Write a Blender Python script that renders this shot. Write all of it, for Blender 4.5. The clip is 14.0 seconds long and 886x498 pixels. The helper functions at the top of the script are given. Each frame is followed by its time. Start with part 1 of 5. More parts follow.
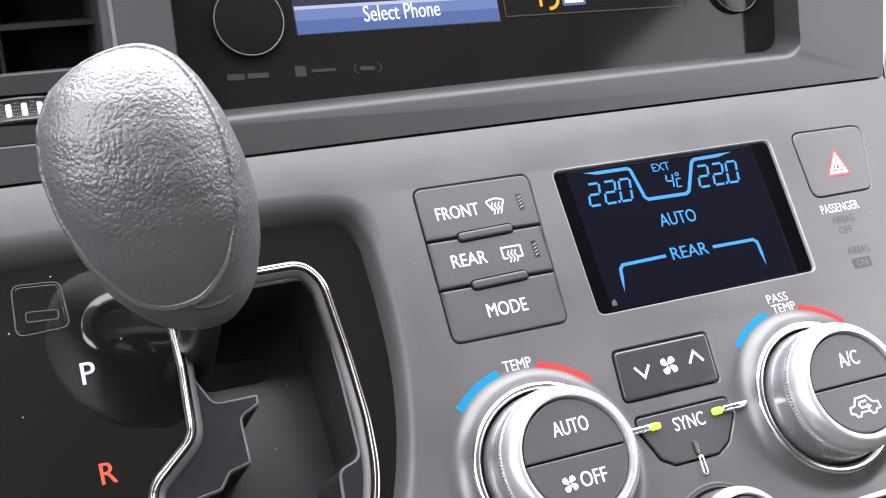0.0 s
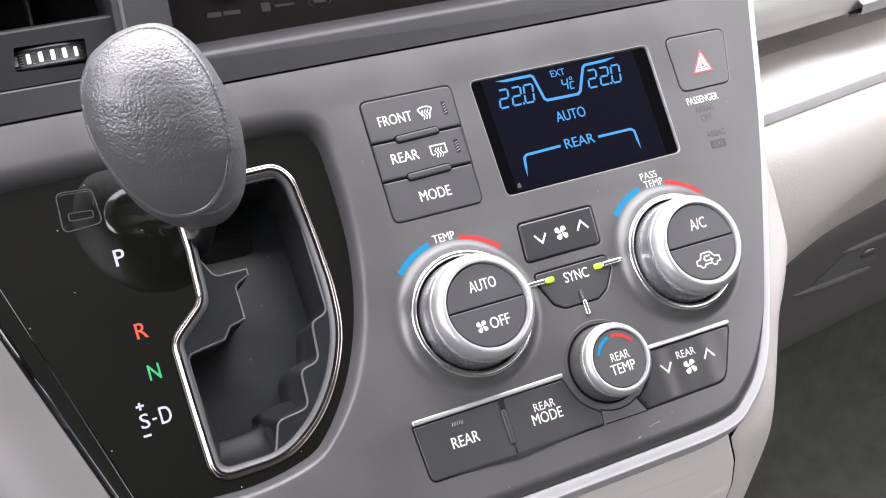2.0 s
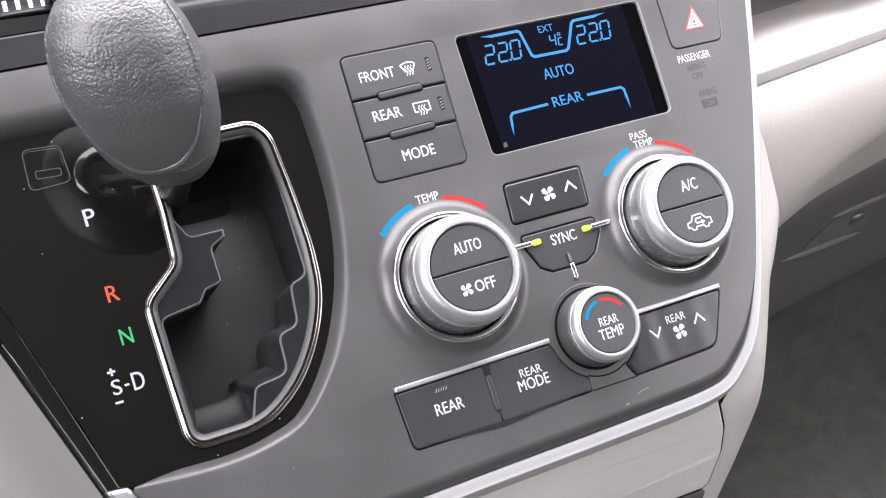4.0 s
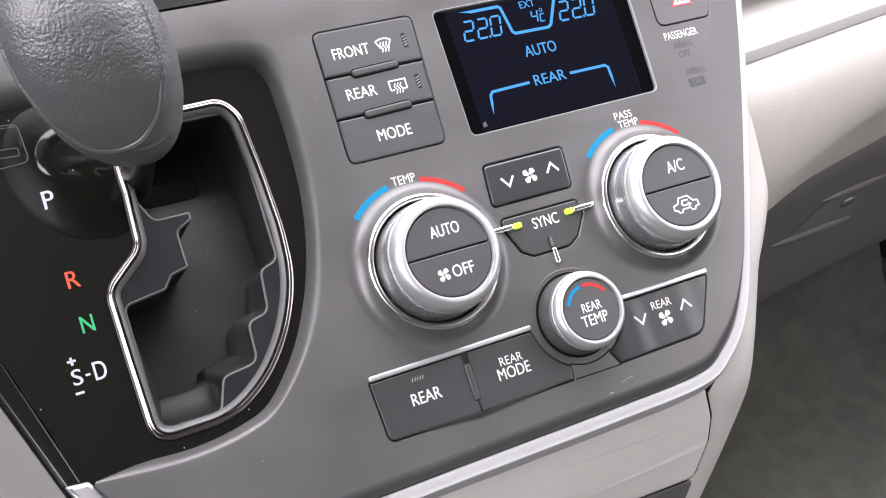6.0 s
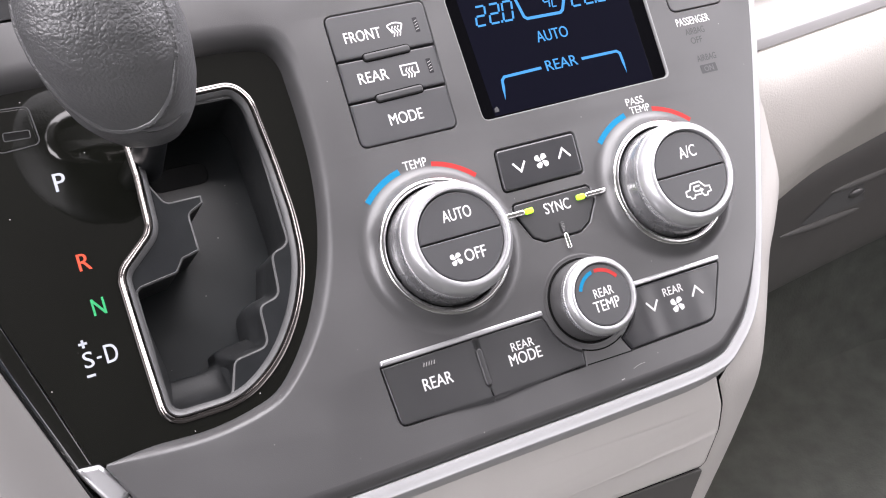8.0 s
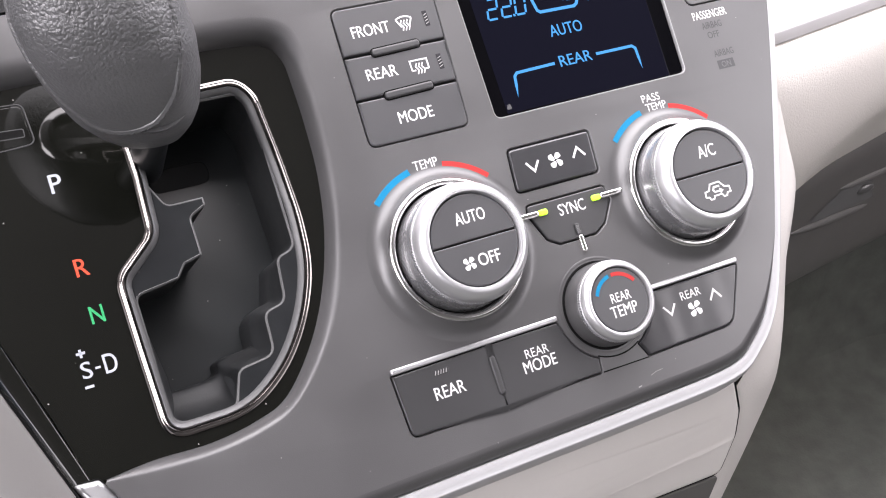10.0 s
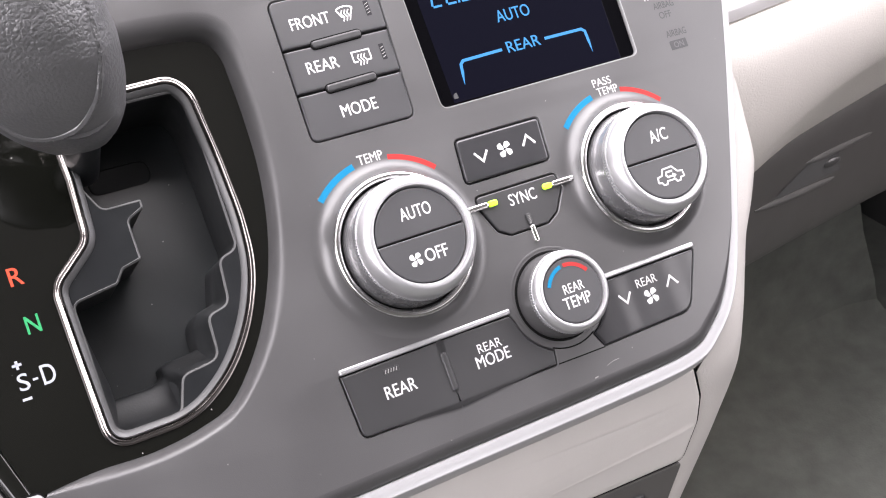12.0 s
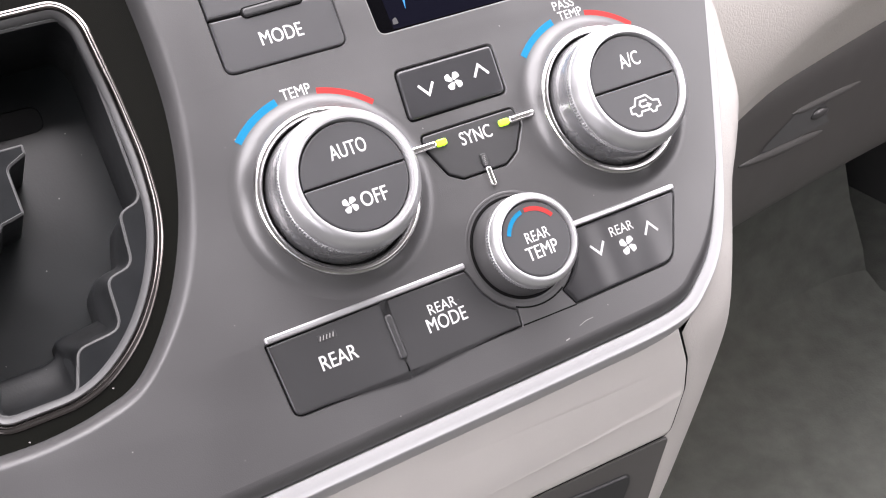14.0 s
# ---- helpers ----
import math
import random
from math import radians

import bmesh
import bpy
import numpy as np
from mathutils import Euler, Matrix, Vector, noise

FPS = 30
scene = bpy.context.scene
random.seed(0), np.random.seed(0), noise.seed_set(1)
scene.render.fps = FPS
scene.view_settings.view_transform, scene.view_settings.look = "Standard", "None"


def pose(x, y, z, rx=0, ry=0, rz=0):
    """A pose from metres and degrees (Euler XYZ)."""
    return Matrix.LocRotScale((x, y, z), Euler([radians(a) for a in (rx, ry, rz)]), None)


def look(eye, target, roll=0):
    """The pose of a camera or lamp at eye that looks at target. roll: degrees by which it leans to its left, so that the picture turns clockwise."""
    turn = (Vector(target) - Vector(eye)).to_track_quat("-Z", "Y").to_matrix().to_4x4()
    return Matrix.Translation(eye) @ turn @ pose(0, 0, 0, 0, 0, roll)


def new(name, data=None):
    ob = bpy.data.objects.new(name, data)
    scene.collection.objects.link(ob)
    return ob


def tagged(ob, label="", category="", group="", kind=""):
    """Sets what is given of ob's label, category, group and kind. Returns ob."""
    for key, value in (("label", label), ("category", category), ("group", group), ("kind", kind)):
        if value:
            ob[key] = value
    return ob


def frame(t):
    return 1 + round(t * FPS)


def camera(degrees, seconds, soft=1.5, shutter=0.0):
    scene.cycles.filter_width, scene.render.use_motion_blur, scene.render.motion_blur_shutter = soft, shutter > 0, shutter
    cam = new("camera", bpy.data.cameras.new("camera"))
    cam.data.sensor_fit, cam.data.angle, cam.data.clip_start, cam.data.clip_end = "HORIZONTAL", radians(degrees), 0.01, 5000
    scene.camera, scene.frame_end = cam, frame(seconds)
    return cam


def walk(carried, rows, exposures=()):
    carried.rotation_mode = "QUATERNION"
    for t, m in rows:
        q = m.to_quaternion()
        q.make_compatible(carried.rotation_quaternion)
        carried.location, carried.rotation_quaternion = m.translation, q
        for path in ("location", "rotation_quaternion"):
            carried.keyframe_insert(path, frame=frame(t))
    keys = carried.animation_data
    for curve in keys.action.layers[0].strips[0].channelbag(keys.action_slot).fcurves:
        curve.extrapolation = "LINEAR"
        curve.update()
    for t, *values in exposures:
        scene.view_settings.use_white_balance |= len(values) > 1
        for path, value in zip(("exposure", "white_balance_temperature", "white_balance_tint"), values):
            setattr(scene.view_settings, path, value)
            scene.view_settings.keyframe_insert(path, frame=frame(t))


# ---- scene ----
# The console face: x to the passenger, y into the face, z up along it; it leans back 40 degrees.
FACE = pose(0, 0, 0.62, -40)

cam = camera(43.0, 14.0, soft=1.1)
PATH = [
    (0, (-0.1891, -0.3292, -0.0802), (-0.0392, 0.0218, 0.0394), -16.77),
    (0.5, (-0.2036, -0.3617, -0.0848), (-0.0548, -0.0019, 0.0068), -16.43),
    (1, (-0.2146, -0.3980, -0.0830), (-0.0654, -0.0335, -0.0132), -16.48),
    (1.5, (-0.2209, -0.4404, -0.0816), (-0.0733, -0.0735, -0.0218), -17.16),
    (2, (-0.2168, -0.4399, -0.0855), (-0.0671, -0.0734, -0.0279), -18.21),
    (2.5, (-0.2156, -0.4323, -0.0822), (-0.0656, -0.0655, -0.0281), -18.22),
    (3, (-0.2140, -0.4274, -0.0834), (-0.0613, -0.0611, -0.0336), -18.16),
    (5.5, (-0.2062, -0.4183, -0.0885), (-0.0532, -0.0511, -0.0464), -18.20),
    (6, (-0.2014, -0.4097, -0.0872), (-0.0465, -0.0431, -0.0473), -18.27),
    (6.5, (-0.1998, -0.4081, -0.0885), (-0.0447, -0.0414, -0.0500), -18.25),
    (7, (-0.2031, -0.4143, -0.0895), (-0.0505, -0.0466, -0.0498), -18.28),
    (7.5, (-0.2053, -0.4109, -0.0911), (-0.0522, -0.0435, -0.0514), -18.15),
    (10, (-0.2060, -0.3884, -0.0810), (-0.0487, -0.0222, -0.0468), -18.15),
    (10.5, (-0.1997, -0.3865, -0.0815), (-0.0425, -0.0200, -0.0504), -18.10),
    (11, (-0.1943, -0.3857, -0.0812), (-0.0349, -0.0200, -0.0520), -18.61),
    (11.5, (-0.1885, -0.3874, -0.0798), (-0.0283, -0.0220, -0.0520), -19.38),
    (12, (-0.1876, -0.3869, -0.0777), (-0.0288, -0.0206, -0.0538), -19.84),
    (12.5, (-0.1794, -0.3756, -0.0786), (-0.0192, -0.0098, -0.0551), -20.48),
    (13, (-0.1806, -0.3680, -0.0799), (-0.0198, -0.0024, -0.0587), -20.92),
    (13.5, (-0.1769, -0.3601, -0.0831), (-0.0126, 0.0039, -0.0624), -21.37),
    (14, (-0.1592, -0.3346, -0.0954), (0.0056, 0.0292, -0.0735), -21.82),
]
walk(cam, [(t, FACE @ look(eye, target, roll)) for t, eye, target, roll in PATH], [(0, 0.31, 6330, 13), (0.5, 0.33, 6340, 13), (2, 0.22, 6380, 15), (7, 0.23, 6460, 16), (11, 0.34, 6520, 17), (14, 0.40, 6560, 17)])

# ---- light ----
world = bpy.data.worlds.new("sky")
scene.world = world
world.use_nodes = True
wn = world.node_tree.nodes
sky = wn.new("ShaderNodeTexSky")
sky.sky_type, sky.sun_disc, sky.sun_elevation, sky.sun_rotation = "NISHITA", False, radians(48), radians(150)
sky.air_density, sky.dust_density = 1.0, 4.0
world.node_tree.links.new(sky.outputs[0], wn["Background"].inputs[0])
wn["Background"].inputs[1].default_value = 0.12
sun = new("sun", bpy.data.lights.new("sun", "SUN"))
sun.data.energy, sun.data.angle, sun.data.color = 0.8, radians(20), (1.0, 0.97, 0.93)
sun.matrix_world = look((0.6, 1.5, 3.0), (0, 0, 0))


def window_light(name, at, to, w, h, watts, colour=(0.95, 0.97, 1.0)):
    """The sky's light in a window opening."""
    lamp = new(name, bpy.data.lights.new(name, "AREA"))
    lamp.data.shape, lamp.data.size, lamp.data.size_y, lamp.data.energy, lamp.data.color = "RECTANGLE", w, h, watts, colour
    lamp.matrix_world = look(at, to)


window_light("windscreen_light", (0.0, 0.17, 1.085), (0.0, -0.29, 0.20), 1.40, 0.84, 36.0, (1.0, 0.985, 0.99))
window_light("driver_window_light", (-0.82, -0.44, 1.02), (0.0, -0.30, 0.72), 0.84, 0.44, 12, (1.0, 0.985, 0.99))
window_light("passenger_window_light", (0.82, -0.42, 1.02), (0.0, -0.20, 0.70), 0.80, 0.40, 5.2, (1.0, 0.985, 0.99))
window_light("rear_side_light", (-0.82, -1.45, 1.02), (0.0, -0.6, 0.80), 0.80, 0.40, 0.8)
window_light("rear_passenger_light", (0.82, -1.45, 1.02), (0.0, -0.6, 0.80), 0.80, 0.40, 0.8)


# ---- materials ----
def material(name, colour, rough=0.5, metal=0.0, vary=0.1, scale=40.0, bump=0.0, bump_scale=900.0, cells=False, dust=0.0, rough_vary=0.08, coat=0.0, dust_scale=420.0, spec=0.5, streak=0.0, pebble=0.22):
    m = bpy.data.materials.new(name)
    m.use_nodes = True
    n, l = m.node_tree.nodes, m.node_tree.links
    b = n["Principled BSDF"]
    b.inputs["Metallic"].default_value = metal
    b.inputs["Coat Weight"].default_value = coat
    b.inputs["Coat Roughness"].default_value = 0.12
    b.inputs["Specular IOR Level"].default_value = spec
    co = n.new("ShaderNodeTexCoord")
    big = n.new("ShaderNodeTexNoise")
    big.inputs["Scale"].default_value, big.inputs["Detail"].default_value = scale, 6
    l.new(co.outputs["Object"], big.inputs["Vector"])
    ramp = n.new("ShaderNodeMix")
    ramp.data_type = "RGBA"
    ramp.inputs[6].default_value = tuple(c * (1 - vary) for c in colour) + (1,)
    ramp.inputs[7].default_value = tuple(min(1, c * (1 + vary)) for c in colour) + (1,)
    l.new(big.outputs[0], ramp.inputs[0])
    out = ramp.outputs[2]
    if dust:
        speck = n.new("ShaderNodeTexVoronoi")
        speck.inputs["Scale"].default_value = dust_scale
        l.new(co.outputs["Object"], speck.inputs["Vector"])
        rare = n.new("ShaderNodeSeparateColor")
        l.new(speck.outputs["Color"], rare.inputs[0])
        size = n.new("ShaderNodeMath")
        size.operation, size.inputs[1].default_value, size.inputs[2].default_value = "MULTIPLY_ADD", 0.085, 0.03
        l.new(rare.outputs[1], size.inputs[0])
        near = n.new("ShaderNodeMath")
        near.operation = "LESS_THAN"
        l.new(speck.outputs["Distance"], near.inputs[0])
        l.new(size.outputs[0], near.inputs[1])
        pick = n.new("ShaderNodeMath")
        pick.operation, pick.inputs[1].default_value = "GREATER_THAN", 1 - dust
        l.new(rare.outputs[0], pick.inputs[0])
        both = n.new("ShaderNodeMath")
        both.operation = "MULTIPLY"
        l.new(near.outputs[0], both.inputs[0])
        l.new(pick.outputs[0], both.inputs[1])
        fleck = n.new("ShaderNodeMix")
        fleck.data_type = "RGBA"
        fleck.inputs[7].default_value = (0.22, 0.215, 0.205, 1)
        l.new(both.outputs[0], fleck.inputs[0])
        l.new(out, fleck.inputs[6])
        out = fleck.outputs[2]
    l.new(out, b.inputs["Base Color"])
    rr = n.new("ShaderNodeMapRange")
    rr.inputs["To Min"].default_value, rr.inputs["To Max"].default_value = max(0.02, rough - rough_vary), rough + rough_vary
    l.new(big.outputs[0], rr.inputs["Value"])
    l.new(rr.outputs[0], b.inputs["Roughness"])
    if bump:
        fine = n.new("ShaderNodeTexVoronoi" if cells else "ShaderNodeTexNoise")
        fine.inputs["Scale"].default_value = bump_scale
        l.new(co.outputs["Object"], fine.inputs["Vector"])
        if cells:
            fine.feature = "DISTANCE_TO_EDGE"
            warp = n.new("ShaderNodeTexNoise")
            warp.inputs["Scale"].default_value = bump_scale * 0.6
            l.new(co.outputs["Object"], warp.inputs["Vector"])
            add = n.new("ShaderNodeVectorMath")
            add.operation = "MULTIPLY_ADD"
            add.inputs[1].default_value = (2.2 / bump_scale,) * 3
            l.new(warp.outputs["Color"], add.inputs[0])
            l.new(co.outputs["Object"], add.inputs[2])
            l.new(add.outputs[0], fine.inputs["Vector"])
            lim = n.new("ShaderNodeMapRange")
            lim.interpolation_type = "SMOOTHSTEP"
            lim.inputs["From Max"].default_value = pebble
            l.new(fine.outputs["Distance"], lim.inputs["Value"])
            height = lim.outputs[0]
        else:
            height = fine.outputs[0]
        bp = n.new("ShaderNodeBump")
        bp.inputs["Strength"].default_value, bp.inputs["Distance"].default_value = bump, 0.3 / bump_scale
        l.new(height, bp.inputs["Height"])
        l.new(bp.outputs[0], b.inputs["Normal"])
    if streak:
        stretch = n.new("ShaderNodeVectorMath")
        stretch.operation, stretch.inputs[1].default_value = "MULTIPLY", (48, 48, 6)
        l.new(co.outputs["Object"], stretch.inputs[0])
        wave = n.new("ShaderNodeTexNoise")
        wave.inputs["Scale"].default_value, wave.inputs["Detail"].default_value = 1.0, 1
        l.new(stretch.outputs[0], wave.inputs["Vector"])
        bp = n.new("ShaderNodeBump")
        bp.inputs["Strength"].default_value, bp.inputs["Distance"].default_value = streak, 0.001
        l.new(wave.outputs[0], bp.inputs["Height"])
        l.new(bp.outputs[0], b.inputs["Normal"])
    return m


def leather(name, colour, rough, scale):
    """Pebbled leather: soft domes parted by creases, with finer grain on them and broad wrinkles, worn smoother below."""
    m = bpy.data.materials.new(name)
    m.use_nodes = True
    n, l = m.node_tree.nodes, m.node_tree.links
    b = n["Principled BSDF"]
    co = n.new("ShaderNodeTexCoord")
    warp = n.new("ShaderNodeTexNoise")
    warp.inputs["Scale"].default_value, warp.inputs["Detail"].default_value = scale * 0.45, 3
    l.new(co.outputs["Object"], warp.inputs["Vector"])
    bend = n.new("ShaderNodeVectorMath")
    bend.operation, bend.inputs[1].default_value = "MULTIPLY_ADD", (1.5 / scale,) * 3
    l.new(warp.outputs["Color"], bend.inputs[0])
    l.new(co.outputs["Object"], bend.inputs[2])
    total = None
    for kind, sc, weight in (("ShaderNodeTexVoronoi", scale, -1.0), ("ShaderNodeTexVoronoi", scale * 2.3, -0.35), ("ShaderNodeTexNoise", scale * 0.28, 0.8)):
        tex = n.new(kind)
        tex.inputs["Scale"].default_value = sc
        if kind == "ShaderNodeTexVoronoi":
            tex.feature = "SMOOTH_F1"
            tex.inputs["Smoothness"].default_value = 0.25
        l.new(bend.outputs[0], tex.inputs["Vector"])
        sum_ = n.new("ShaderNodeMath")
        sum_.operation, sum_.inputs[1].default_value, sum_.inputs[2].default_value = "MULTIPLY_ADD", weight, 1.0
        l.new(tex.outputs[0], sum_.inputs[0])
        if total:
            l.new(total.outputs[0], sum_.inputs[2])
        total = sum_
    bp = n.new("ShaderNodeBump")
    bp.inputs["Distance"].default_value = 0.48 / scale
    l.new(total.outputs[0], bp.inputs["Height"])
    l.new(bp.outputs[0], b.inputs["Normal"])
    along = n.new("ShaderNodeSeparateXYZ")
    l.new(co.outputs["Object"], along.inputs[0])
    fade = n.new("ShaderNodeMapRange")
    for key, value in (("From Min", 0.012), ("From Max", 0.052), ("To Min", 0.16), ("To Max", 0.56)):
        fade.inputs[key].default_value = value
    l.new(along.outputs[2], fade.inputs["Value"])
    l.new(fade.outputs[0], bp.inputs["Strength"])
    worn = n.new("ShaderNodeTexNoise")
    worn.inputs["Scale"].default_value, worn.inputs["Detail"].default_value = 60, 5
    l.new(co.outputs["Object"], worn.inputs["Vector"])
    mix = n.new("ShaderNodeMix")
    mix.data_type = "RGBA"
    mix.inputs[6].default_value = tuple(c * 0.8 for c in colour) + (1,)
    mix.inputs[7].default_value = tuple(c * 1.2 for c in colour) + (1,)
    l.new(worn.outputs[0], mix.inputs[0])
    l.new(mix.outputs[2], b.inputs["Base Color"])
    rr = n.new("ShaderNodeMapRange")
    rr.inputs["To Min"].default_value, rr.inputs["To Max"].default_value = rough - 0.07, rough + 0.09
    l.new(worn.outputs[0], rr.inputs["Value"])
    l.new(rr.outputs[0], b.inputs["Roughness"])
    b.inputs["Specular IOR Level"].default_value = 0.95
    return m


def lit(name, colour, strength, base=(0.01, 0.01, 0.012), rough=0.15, gloss=0.5):
    m = bpy.data.materials.new(name)
    m.use_nodes = True
    b = m.node_tree.nodes["Principled BSDF"]
    b.inputs["Base Color"].default_value = base + (1,)
    b.inputs["Roughness"].default_value = rough
    b.inputs["Specular IOR Level"].default_value = gloss
    b.inputs["Emission Color"].default_value = colour + (1,)
    b.inputs["Emission Strength"].default_value = strength
    return m


GREY = material("grey_soft_plastic", (0.053, 0.052, 0.053), 0.36, vary=0.14, scale=26, bump=0.24, bump_scale=2300, dust=0.03, dust_scale=520, rough_vary=0.20, spec=0.66)
GREY_DARK = material("dark_grey_plastic", (0.024, 0.024, 0.025), 0.46, vary=0.10, bump=0.15, bump_scale=2400, dust=0.006, spec=0.45)
VENT_DARK = material("vent_black_plastic", (0.012, 0.0125, 0.013), 0.5, vary=0.1, dust=0.006, spec=0.3)
KEY_GREY = material("grey_key_plastic", (0.036, 0.036, 0.038), 0.42, vary=0.08, bump=0.15, bump_scale=2400, dust=0.010)
CAP = material("cap_black_plastic", (0.040, 0.040, 0.042), 0.40, vary=0.08, bump=0.12, bump_scale=3000, dust=0.008)
KEY = material("key_black_plastic", (0.027, 0.027, 0.028), 0.40, vary=0.08, bump=0.12, bump_scale=3000, dust=0.010)
KEY_GLOSS = material("key_gloss_plastic", (0.026, 0.026, 0.028), 0.22, vary=0.08, dust=0.006, rough_vary=0.04, streak=0.9)
GAP = material("joint_black", (0.005, 0.005, 0.005), 0.7, spec=0.06)
PIANO = material("gloss_black_plastic", (0.0036, 0.0038, 0.0030), 0.045, vary=0.2, dust=0.05, rough_vary=0.02, spec=0.62)
GATE = material("gate_black_plastic", (0.010, 0.011, 0.012), 0.36, vary=0.3, scale=120, bump=0.12, bump_scale=1300, dust=0.035, spec=0.26)
CHROME = material("bright_chrome", (0.80, 0.79, 0.78), 0.10, 1.0, vary=0.04, rough_vary=0.04)
RING_CHROME = material("worn_chrome", (0.62, 0.61, 0.60), 0.20, 1.0, vary=0.05, scale=50, rough_vary=0.09)
DARK_CHROME = material("smoky_chrome", (0.24, 0.22, 0.21), 0.13, 1.0, vary=0.05, rough_vary=0.04)
GATE_FLOOR = material("gate_cover_plastic", (0.0082, 0.0103, 0.0112), 0.32, vary=0.25, scale=60, bump=0.1, bump_scale=1300, dust=0.03, spec=0.5)
GATE_WALL = material("gate_wall_plastic", (0.014, 0.0148, 0.0155), 0.5, vary=0.3, scale=120, bump=0.1, bump_scale=1300, dust=0.02, spec=0.25)
BEZEL = material("satin_grey_bezel", (0.070, 0.070, 0.071), 0.40, 0.15, vary=0.1, scale=90, rough_vary=0.06)
PANEL_GREY = material("mid_grey_smooth_plastic", (0.104, 0.100, 0.097), 0.46, vary=0.06, scale=14, bump=0.08, bump_scale=1600)
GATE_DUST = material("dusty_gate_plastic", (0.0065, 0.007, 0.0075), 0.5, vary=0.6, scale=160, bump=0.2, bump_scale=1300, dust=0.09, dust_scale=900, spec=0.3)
GATE_EDGE = material("worn_lit_gate_edge", (0.10, 0.10, 0.10), 0.35, vary=0.2, scale=120)
SATIN = material("satin_silver", (0.52, 0.52, 0.53), 0.38, 0.8, vary=0.08, scale=60, bump=0.08, bump_scale=2200)
TRIM = material("silver_white_plastic", (0.36, 0.36, 0.365), 0.40, 0.1, vary=0.08, scale=30, bump=0.05, bump_scale=1800)
RIM = material("edge_highlight_satin", (0.22, 0.22, 0.22), 0.35, 0.4, vary=0.1, scale=60)
SILVER = material("silver_paint", (0.33, 0.33, 0.34), 0.27, 0.85, vary=0.08, rough_vary=0.06)
BEIGE = material("light_greige_grained_plastic", (0.56, 0.53, 0.495), 0.52, vary=0.05, bump=0.20, bump_scale=520, cells=True)
CHEEK = material("light_greige_fine_plastic", (0.53, 0.505, 0.48), 0.50, vary=0.05, bump=0.14, bump_scale=480, cells=True)
BEIGE_SMOOTH = material("light_greige_smooth_plastic", (0.56, 0.535, 0.51), 0.48, vary=0.05, bump=0.1, bump_scale=1500)
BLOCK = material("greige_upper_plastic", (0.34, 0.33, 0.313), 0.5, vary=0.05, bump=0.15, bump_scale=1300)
BEIGE_GREY = material("grey_trim_band", (0.42, 0.41, 0.41), 0.5, vary=0.05)
LEATHER = leather("black_leather", (0.058, 0.058, 0.060), 0.43, 880)
SEAM = material("stitched_leather_edge", (0.035, 0.035, 0.036), 0.45, vary=0.2, bump=0.4, bump_scale=900)
CARPET = material("dark_carpet", (0.130, 0.136, 0.122), 0.95, vary=0.42, scale=42, bump=0.9, bump_scale=420)
LOWER = material("dark_lower_dash_plastic", (0.078, 0.074, 0.071), 0.48, vary=0.06, bump=0.2, bump_scale=1200)
LINER = material("cabin_lining", (0.22, 0.215, 0.21), 0.9, vary=0.06, bump=0.3, bump_scale=500)
DARKTRIM = material("dark_cabin_trim", (0.08, 0.08, 0.08), 0.7, vary=0.06)
WHITE = material("white_print", (0.52, 0.52, 0.52), 0.5, vary=0.05, scale=300)
GREYPRINT = material("faint_grey_print", (0.044, 0.044, 0.046), 0.5, vary=0.05, spec=0.3)
DIMPRINT = material("dim_screen_print", (0.022, 0.021, 0.020), 0.5, vary=0.05, spec=0.2)
GREYSCUFF = material("pale_scuff", (0.26, 0.255, 0.25), 0.6, vary=0.4, scale=300)
BLUE = material("blue_print", (0.001, 0.130, 0.25), 0.5, vary=0.08, scale=300, spec=0.15)
RED = material("red_print", (0.32, 0.026, 0.024), 0.5, vary=0.08, scale=300, spec=0.15)
PINK = lit("hazard_pale_red", (1.0, 0.55, 0.55), 0.30, (0.70, 0.48, 0.48))
HAZARD_RED = lit("hazard_red_outline", (1.0, 0.06, 0.09), 0.55, (0.6, 0.06, 0.07))
LETTER_W = lit("lit_white_letter", (0.80, 0.86, 1.0), 0.30, (0.24, 0.25, 0.27))
LETTER_R = lit("lit_red_letter", (1.0, 0.10, 0.045), 0.55, (0.3, 0.05, 0.03))
LETTER_G = lit("lit_green_letter", (0.03, 0.70, 0.25), 0.32, (0.03, 0.2, 0.08))
LED = lit("green_led", (0.45, 0.95, 0.02), 1.1, (0.3, 0.5, 0.05))
LCD = lit("lcd_backlight", (0.22, 0.27, 0.62), 0.0045, (0.0025, 0.0025, 0.005), 0.12, 0.08)
LCD_EDGE = material("lcd_black_glass", (0.0015, 0.0015, 0.002), 0.10, vary=0.1, dust=0.004, rough_vary=0.03)
LCD_EDGE.node_tree.nodes["Principled BSDF"].inputs["Specular IOR Level"].default_value = 0.07
GLYPH = lit("lcd_blue_light", (0.055, 0.40, 0.92), 0.92)
SCREEN_BLUE = lit("screen_blue_bar", (0.10, 0.17, 0.42), 0.75)
SCREEN_MID = lit("screen_mid_blue", (0.17, 0.25, 0.52), 0.8)
SCREEN_PALE = lit("screen_pale_blue", (0.55, 0.62, 0.80), 0.8)
SCREEN_WHITE = lit("screen_white_text", (0.85, 0.90, 1.0), 1.0)
SCREEN_AMBER = lit("screen_amber", (1.0, 0.50, 0.02), 0.9)
SCREEN_DARK = lit("screen_dark_pane", (0.05, 0.06, 0.11), 0.4)
WINDOW_MARK = material("white_wheel_mark", (0.85, 0.87, 0.88), 0.35, vary=0.03)
